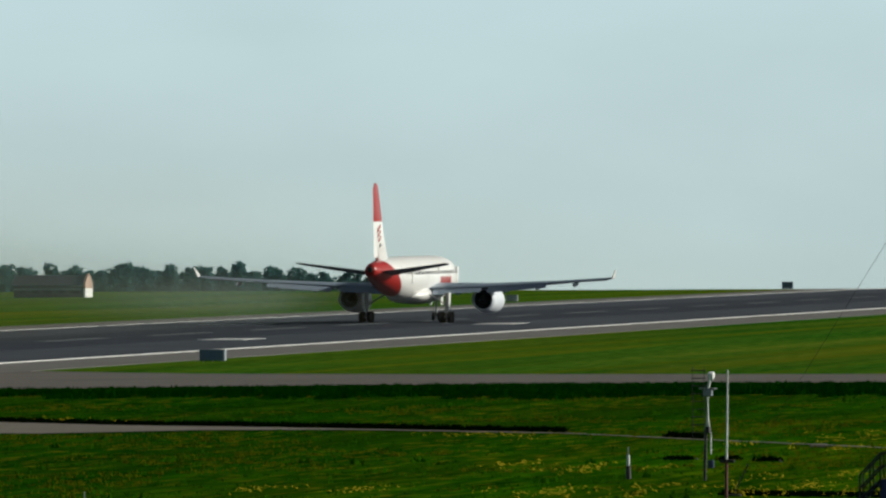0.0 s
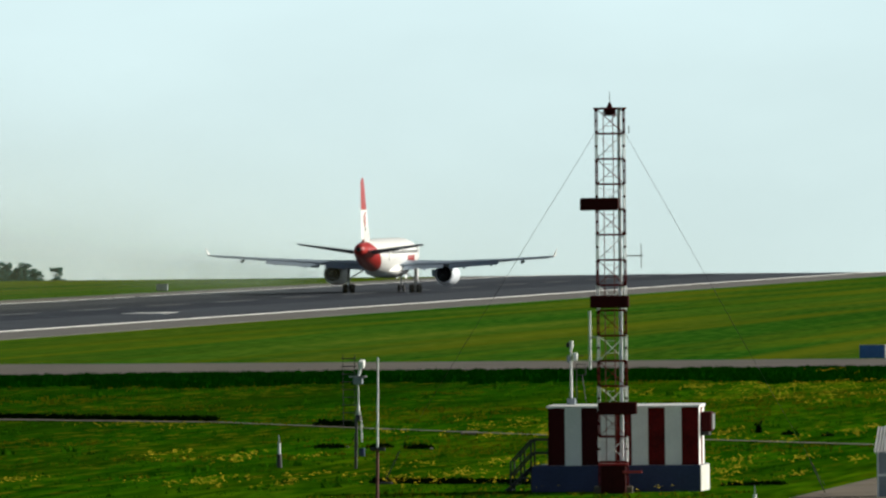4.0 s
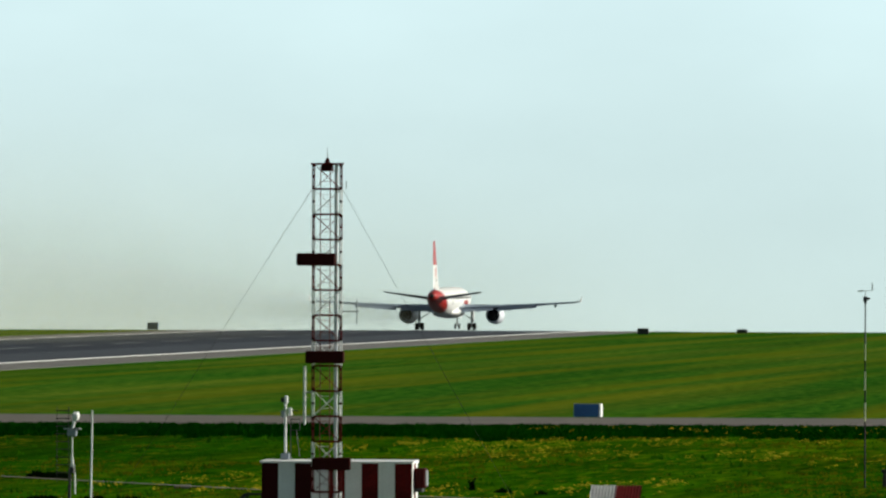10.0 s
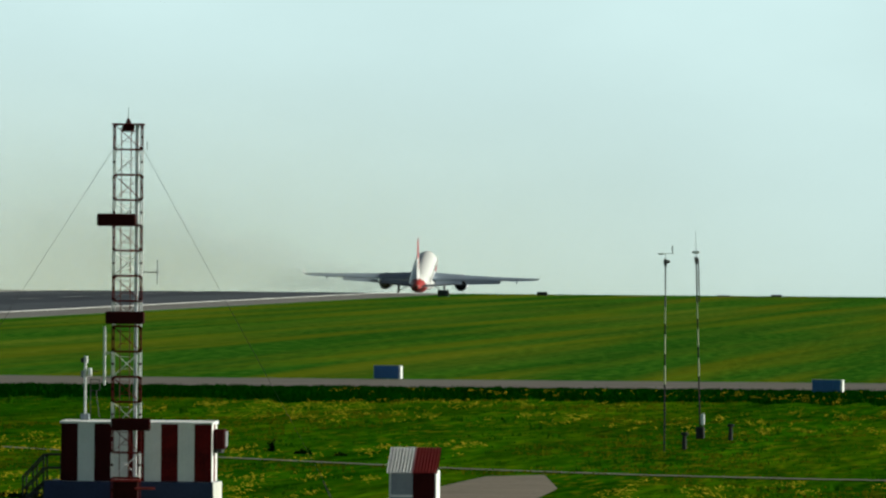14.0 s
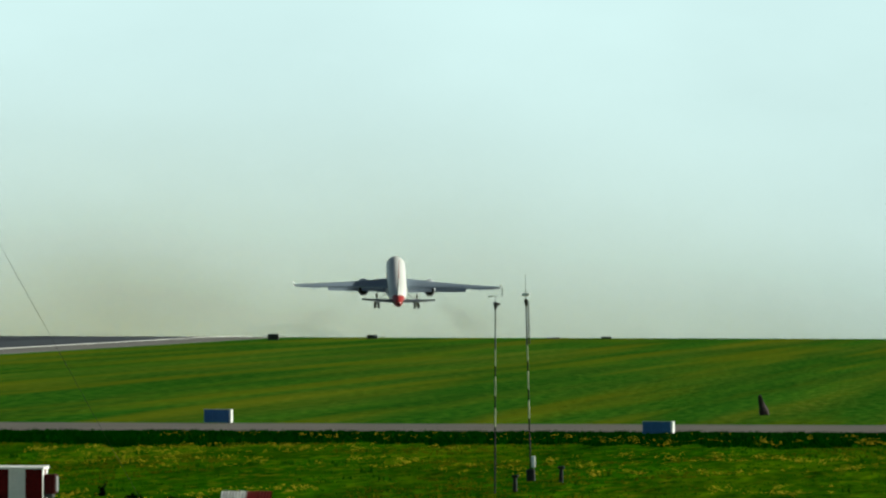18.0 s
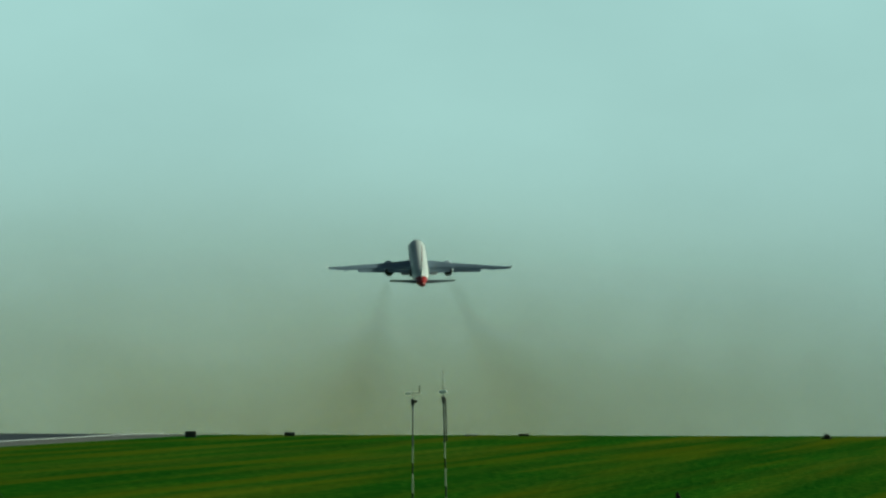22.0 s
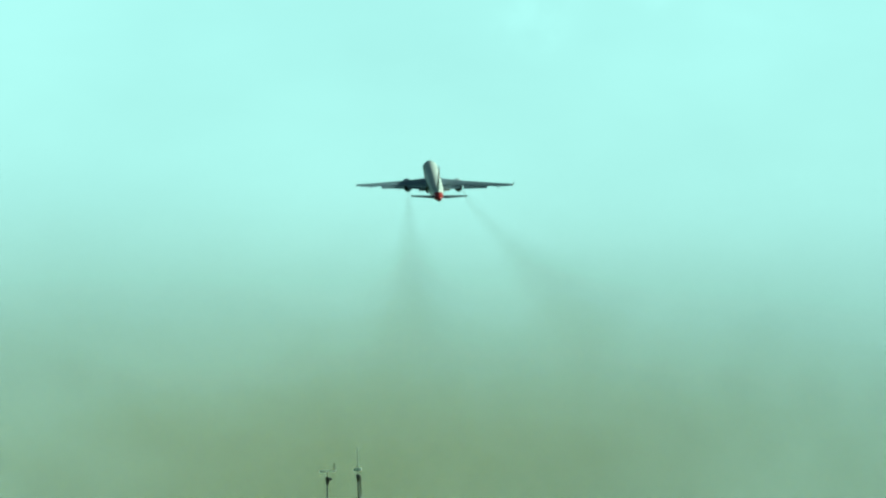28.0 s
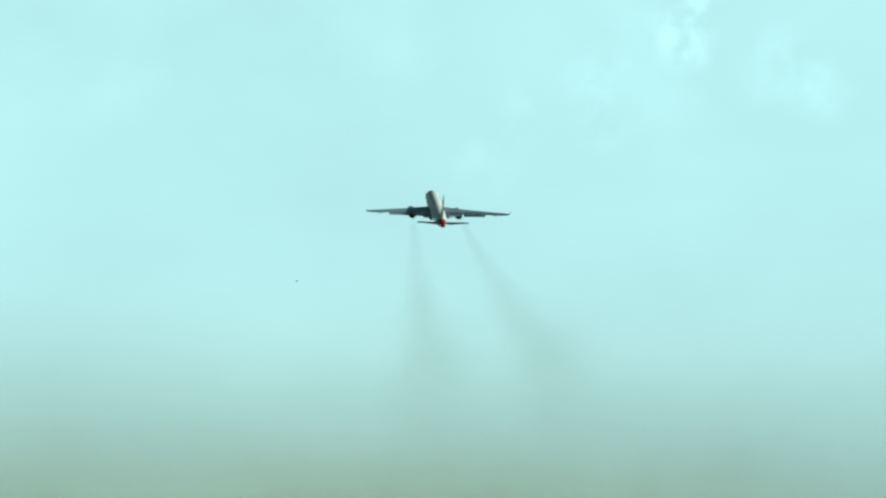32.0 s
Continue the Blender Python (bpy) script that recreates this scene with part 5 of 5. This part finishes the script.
def build_bird(x, y, z, turn, size=0.45):
    b = thing("bird", pose(x, y, z, 0, 0, turn), "small dark bird in flight", "bird", "birds")
    b.scale = (size, size, size)
    part("body", loft([oval(0.25, 0.02, 0.02, 0, 8), oval(0.12, 0.07, 0.06, 0, 8), oval(-0.08, 0.07, 0.06, 0, 8), oval(-0.28, 0.03, 0.015, 0, 8)]), M_FEATHER, b)
    for s in (-1, 1):
        part("wing", loft([[(s * 0.04, 0.12, 0.03), (s * 0.04, -0.1, 0.03), (s * 0.04, 0.0, 0.05)], [(s * 0.3, 0.1, 0.16), (s * 0.3, -0.08, 0.16), (s * 0.3, 0.0, 0.175)], [(s * 0.55, -0.05, 0.12), (s * 0.55, -0.12, 0.12), (s * 0.55, -0.08, 0.125)]]), M_FEATHER, b)
    return b

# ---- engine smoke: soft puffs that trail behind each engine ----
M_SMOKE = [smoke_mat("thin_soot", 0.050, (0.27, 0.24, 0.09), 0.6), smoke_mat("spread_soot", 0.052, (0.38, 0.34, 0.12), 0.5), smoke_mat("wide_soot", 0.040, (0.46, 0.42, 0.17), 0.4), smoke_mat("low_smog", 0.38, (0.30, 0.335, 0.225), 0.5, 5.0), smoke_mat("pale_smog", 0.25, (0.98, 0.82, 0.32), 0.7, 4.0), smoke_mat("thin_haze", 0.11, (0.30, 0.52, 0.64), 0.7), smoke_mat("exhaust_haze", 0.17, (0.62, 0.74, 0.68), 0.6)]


def puff_mesh(material, reach=1.0):
    """A bowed cap, open behind."""
    rings = []
    for q in ([k / 6 for k in range(7)] if reach == 1.0 else [0.0, 0.34, 1.0]):
        rings.append([(reach * q * math.cos(2 * math.pi * i / 20), -0.35 * (1 - q * q), reach * q * math.sin(2 * math.pi * i / 20)) for i in range(20)])
    bm = bmesh.new()
    tip = bm.verts.new((0, -0.35, 0))
    vs = [[bm.verts.new(p) for p in r] for r in rings[1:]]
    for i in range(20):
        bm.faces.new((tip, vs[0][i], vs[0][(i + 1) % 20]))
    for a, b in zip(vs, vs[1:]):
        for i in range(20):
            bm.faces.new((a[i], b[i], b[(i + 1) % 20], a[(i + 1) % 20]))
    me = bpy.data.meshes.new("smoke_puff")
    bm.to_mesh(me)
    bm.free()
    me.materials.append(material)
    me.polygons.foreach_set("use_smooth", [True] * len(me.polygons))
    return me


PUFFS = []
puff_meshes = [puff_mesh(m, 1.0 if k < 3 else 3.0) for k, m in enumerate(M_SMOKE)]
for side in (-1, 1):
    for i in range(20):
        lag = 0.3 + 0.2 * i + 0.005 * i * i
        size = 1.1 + 1.0 * lag + 0.40 * lag * lag
        o = tagged(new("smoke_puff", puff_meshes[0 if i < 7 else 1 if i < 13 else 2]), "thin brownish exhaust smoke drifting behind the engines", "smoke", "exhaust smoke", "stuff")
        o.scale = (size, 0.5 * size, max(4.5, size * 1.15))
        o.location = (-181.4 + 6.6 * side, 1100 - 60 * lag, 2.4)
        PUFFS.append((o, side, lag))

# smog that the exhaust leaves low over the far field, spreading up from behind the crest
SMOG = []
for k in range(5):
    pale = k < 2
    o = tagged(new("smog_bank", puff_meshes[4 if pale else 3]), "pale yellowish haze of exhaust over the runway" if pale else "low olive smog of engine exhaust behind the crest", "smoke", "exhaust smog", "stuff")
    o.scale = (450 + 41 * k, 19.0, 125 - 4 * k)
    o.location = (-354 + 11 * k if pale else -293 + 11 * k, 3600 + 30 * k, -85)
    SMOG.append((o, pale))

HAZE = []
# two bluish sheets added to tint the far grass and trees with haze
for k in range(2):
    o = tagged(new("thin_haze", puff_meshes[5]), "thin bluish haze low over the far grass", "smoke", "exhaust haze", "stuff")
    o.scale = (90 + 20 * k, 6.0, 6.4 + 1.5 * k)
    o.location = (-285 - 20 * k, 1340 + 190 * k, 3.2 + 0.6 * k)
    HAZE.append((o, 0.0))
for k in range(4):
    o = tagged(new("exhaust_haze", puff_meshes[6]), "pale exhaust haze trailing behind the airliner's engine", "smoke", "exhaust haze", "stuff")
    o.scale = (5 + 3.5 * k, 2.0 + k, 2.3 + 0.5 * k)
    o.location = (-188 - 2.6 * k, 1120 - 30 * k, 2.1 + 0.3 * k)
    HAZE.append((o, 0.3 + 0.22 * k))

bird = build_bird(-40, 248, 20, -80)
far_bird = build_bird(447, 600, 14, 80, 0.26)

# ---- everything that moves ----


def motions():
    path = [
        (0.0, pose(-181.54, 1157.6, 0.07, 0.1, 0.4, -0.45)),
        (0.5, pose(-181.66, 1187.5, 0.10, -0.0, 0.4, -0.55)),
        (1.0, pose(-181.75, 1217.6, 0.09, -0.1, 0.4, -0.57)),
        (1.5, pose(-181.80, 1247.8, 0.06, -0.1, 0.4, -0.48)),
        (2.0, pose(-181.81, 1278.2, 0.03, -0.1, 0.5, -0.30)),
        (2.5, pose(-181.79, 1308.9, 0.03, -0.0, 0.6, -0.12)),
        (3.0, pose(-181.76, 1339.7, 0.02, 0.1, 0.7, 0.04)),
        (3.5, pose(-181.73, 1370.7, 0.01, 0.1, 0.7, 0.13)),
        (4.0, pose(-181.72, 1401.8, 0.01, 0.1, 0.7, 0.12)),
        (4.5, pose(-181.73, 1433.0, 0.00, 0.1, 0.6, 0.04)),
        (6.5, pose(-181.86, 1562.4, 0.06, 0.1, 0.1, -0.32)),
        (7.0, pose(-181.82, 1596.4, 0.06, 0.0, 0.1, -0.25)),
        (7.5, pose(-181.77, 1630.5, 0.08, -0.0, 0.2, -0.14)),
        (8.0, pose(-181.73, 1664.9, 0.12, -0.1, 0.2, -0.03)),
        (8.5, pose(-181.71, 1699.4, 0.15, -0.1, 0.2, 0.07)),
        (9.0, pose(-181.70, 1734.0, 0.15, -0.1, 0.1, 0.13)),
        (9.5, pose(-181.69, 1768.8, 0.06, 0.0, 0.1, 0.16)),
        (10.0, pose(-181.66, 1803.9, -0.12, 0.2, 0.1, 0.19)),
        (10.5, pose(-181.60, 1839.1, -0.38, 0.6, 0.2, 0.26)),
        (11.0, pose(-181.52, 1874.5, -0.71, 1.6, 0.4, 0.36)),
        (11.5, pose(-181.41, 1910.0, -1.06, 2.7, 0.7, 0.52)),
        (12.0, pose(-181.27, 1945.7, -1.40, 3.9, 1.0, 0.79)),
        (12.5, pose(-181.09, 1981.6, -1.77, 5.1, 1.2, 1.13)),
        (13.0, pose(-180.88, 2017.7, -2.14, 6.0, 1.3, 1.49)),
        (13.5, pose(-180.63, 2053.9, -2.46, 6.8, 1.2, 1.90)),
        (15.5, pose(-178.98, 2201.8, -2.89, 8.4, 0.4, 4.21)),
        (16.0, pose(-178.62, 2239.1, -2.31, 9.2, 0.3, 4.54)),
        (16.5, pose(-178.28, 2276.5, -1.50, 10.1, 0.2, 4.82)),
        (17.0, pose(-177.97, 2314.0, -0.35, 10.9, 0.2, 5.02)),
        (17.5, pose(-177.71, 2351.4, 1.23, 11.6, 0.3, 5.12)),
        (18.0, pose(-177.49, 2388.8, 3.28, 11.9, 0.6, 5.15)),
        (18.5, pose(-177.32, 2426.1, 5.82, 11.9, 0.9, 5.14)),
        (19.0, pose(-177.17, 2463.5, 8.71, 11.8, 1.3, 5.14)),
        (19.5, pose(-177.03, 2500.9, 11.81, 12.3, 1.6, 5.19)),
        (20.0, pose(-176.89, 2538.3, 15.00, 12.8, 1.8, 5.29)),
        (20.5, pose(-176.75, 2575.8, 18.28, 13.0, 1.6, 5.41)),
        (21.0, pose(-176.61, 2613.2, 21.67, 13.1, 1.3, 5.50)),
        (21.5, pose(-176.49, 2650.7, 25.18, 13.0, 0.8, 5.53)),
        (22.0, pose(-176.42, 2688.0, 28.78, 13.1, -0.4, 5.50)),
        (22.5, pose(-176.39, 2725.3, 32.44, 12.9, -1.0, 5.43)),
        (23.0, pose(-176.43, 2762.5, 36.12, 12.7, -1.5, 5.38)),
        (23.5, pose(-176.53, 2799.5, 39.75, 12.6, -1.1, 5.37)),
        (24.0, pose(-176.68, 2836.5, 43.32, 12.5, -0.5, 5.42)),
        (24.5, pose(-176.90, 2873.3, 46.88, 12.5, -0.4, 5.53)),
        (25.0, pose(-177.16, 2910.0, 50.43, 12.6, -0.3, 5.68)),
        (25.5, pose(-177.45, 2946.7, 53.97, 12.7, -0.2, 5.84)),
        (27.5, pose(-178.98, 3091.8, 69.45, 13.7, -0.3, 6.56)),
        (28.0, pose(-179.32, 3128.0, 73.97, 14.0, -0.3, 6.72)),
        (28.5, pose(-179.64, 3164.2, 78.64, 14.1, -0.3, 6.88)),
        (29.0, pose(-179.94, 3200.4, 83.42, 14.2, -0.3, 7.05)),
        (29.5, pose(-180.20, 3236.7, 88.23, 14.4, -0.2, 7.23)),
        (30.0, pose(-180.42, 3273.0, 93.10, 14.6, 0.0, 7.41)),
        (30.5, pose(-180.61, 3309.3, 98.04, 14.7, 0.3, 7.57)),
        (31.0, pose(-180.78, 3345.7, 103.04, 14.6, 0.6, 7.71)),
        (31.5, pose(-180.92, 3382.0, 108.08, 14.5, 1.0, 7.83)),
        (32.0, pose(-181.06, 3418.4, 113.14, 14.4, 1.4, 7.94)),
    ]
    walk(jet, path)

    def along(t):
        """Where the airliner was at t seconds, also before the start."""
        if t <= 0:
            m = path[0][1].copy()
            m.translation.y += 56 * t
            return m
        for (ta, a), (tb, b) in zip(path, path[1:]):
            if t <= tb:
                k = (t - ta) / (tb - ta)
                return Matrix.LocRotScale(a.translation.lerp(b.translation, k), a.to_quaternion().slerp(b.to_quaternion(), k), None)
        return path[-1][1]

    ramp01 = lambda v: min(1.0, max(0.0, v))
    for o, side, lag in PUFFS:
        rows = []
        for k in range(33):
            p = along(k - lag) @ Vector((6.53 * side, 2.0, 2.2))
            w = ramp01((k - lag - 14.3) / 1.4)
            wind = 3.8 * ramp01((k - 16) / 6) + 0.5 * ramp01((k - 30) / 2) if side < 0 else 10.0 - 2.0 * ramp01((k - 20) / 2) + ramp01((k - 24) / 4) - 1.4 * ramp01((k - 30) / 2)
            p.x += lag * (w * wind - (1.0 - w) * 3.0)
            p.z = max(p.z + (1.0 - w) * 0.6 * lag, ground_z(p.y) + o.scale.z * 0.25)
            rows.append((float(k), pose(p.x, p.y, p.z, 0, (6.0 if side < 0 else -26.0) * w, 0)))
        walk(o, rows)

    for o, pale in SMOG:
        x, y, _ = o.location
        if pale:
            walk(o, [(0.0, pose(x - 409, y, -63.3)), (9.0, pose(x - 259, y, -44.3)), (14.0, pose(x - 136, y, -38.8)), (19.0, pose(x - 27, y, -33.3)), (26.0, pose(x + 41, y, -19.7)), (32.0, pose(x + 55, y, -14.3))])
        else:
            walk(o, [(0.0, pose(x - 82, y, -128.8)), (12.0, pose(x - 68, y, -117.9)), (17.0, pose(x - 41, y, -74.3)), (20.0, pose(x - 27, y, -44.3)), (23.0, pose(x - 14, y, -19.7)), (26.0, pose(x + 0, y, -11.5)), (32.0, pose(x + 14, y, -6.1))])

    for o, lag in HAZE:
        x, y, z = o.location
        if lag:
            walk(o, [(float(k), pose(x, along(k - lag).translation.y, z + ground_z(along(k - lag).translation.y))) for k in range(33)])
        else:
            walk(o, [(0.0, pose(x, y, z)), (9.0, pose(x + 8, y, z + 0.5)), (32.0, pose(x - 60, y, z + 1.5))])

    # undercarriage folds up after lift-off
    for leg, s in MOVES:
        b = leg.matrix_basis.translation.copy()
        if s:
            turn = lambda a, drop=0.0: pose(b.x, b.y, b.z - drop + 0.25 * a / 85, 0, s * a, 0)
        else:
            turn = lambda a, drop=0.0: pose(b.x, b.y, b.z - drop + 0.3 * a / 85, a, 0, 0)
        walk(leg, [(0.0, turn(0)), (13.5, turn(0)), (17.0, turn(0, 0.15)), (19.1, turn(0, 0.15)), (19.2, turn(2, 0.15)), (19.7, turn(30, 0.1)), (20.2, turn(60, 0.05)), (20.8, turn(85)), (21.0, turn(86)), (32.0, turn(86))])

    walk(bird, [(0.0, pose(-240, 249, 12.0, 0, 0, -80)), (20.5, pose(-25.7, 249, 9.5, 0, 0, -80)), (20.7, pose(-23.46, 249, 9.63, 0, 6, -80)), (20.9, pose(-21.2, 249, 9.88, 0, -4, -80)), (21.1, pose(-19.35, 249, 9.85, 0, 6, -80)), (21.3, pose(-17.0, 249, 9.76, 0, -6, -80)), (21.5, pose(-14.4, 249, 9.47, 0, 4, -80)), (21.7, pose(-11.75, 249, 9.06, 0, -4, -80)), (21.9, pose(-9.22, 249, 8.32, 0, 4, -80)), (22.2, pose(-5.4, 249, 6.9, 0, 0, -80)), (23.0, pose(5.0, 249, 5.0, 0, 0, -80)), (32.0, pose(120, 249, 8.0, 0, 0, -80))])

    walk(far_bird, [(0.0, pose(447, 600, 14.0, 0, 0, 80)), (30.5, pose(-15.9, 600, 16.9, 0, 0, 80)), (31.6, pose(-32.6, 600, 22.6, 0, 8, 80)), (32.0, pose(-38.67, 600, 24.65, 0, -6, 80))])


motions()
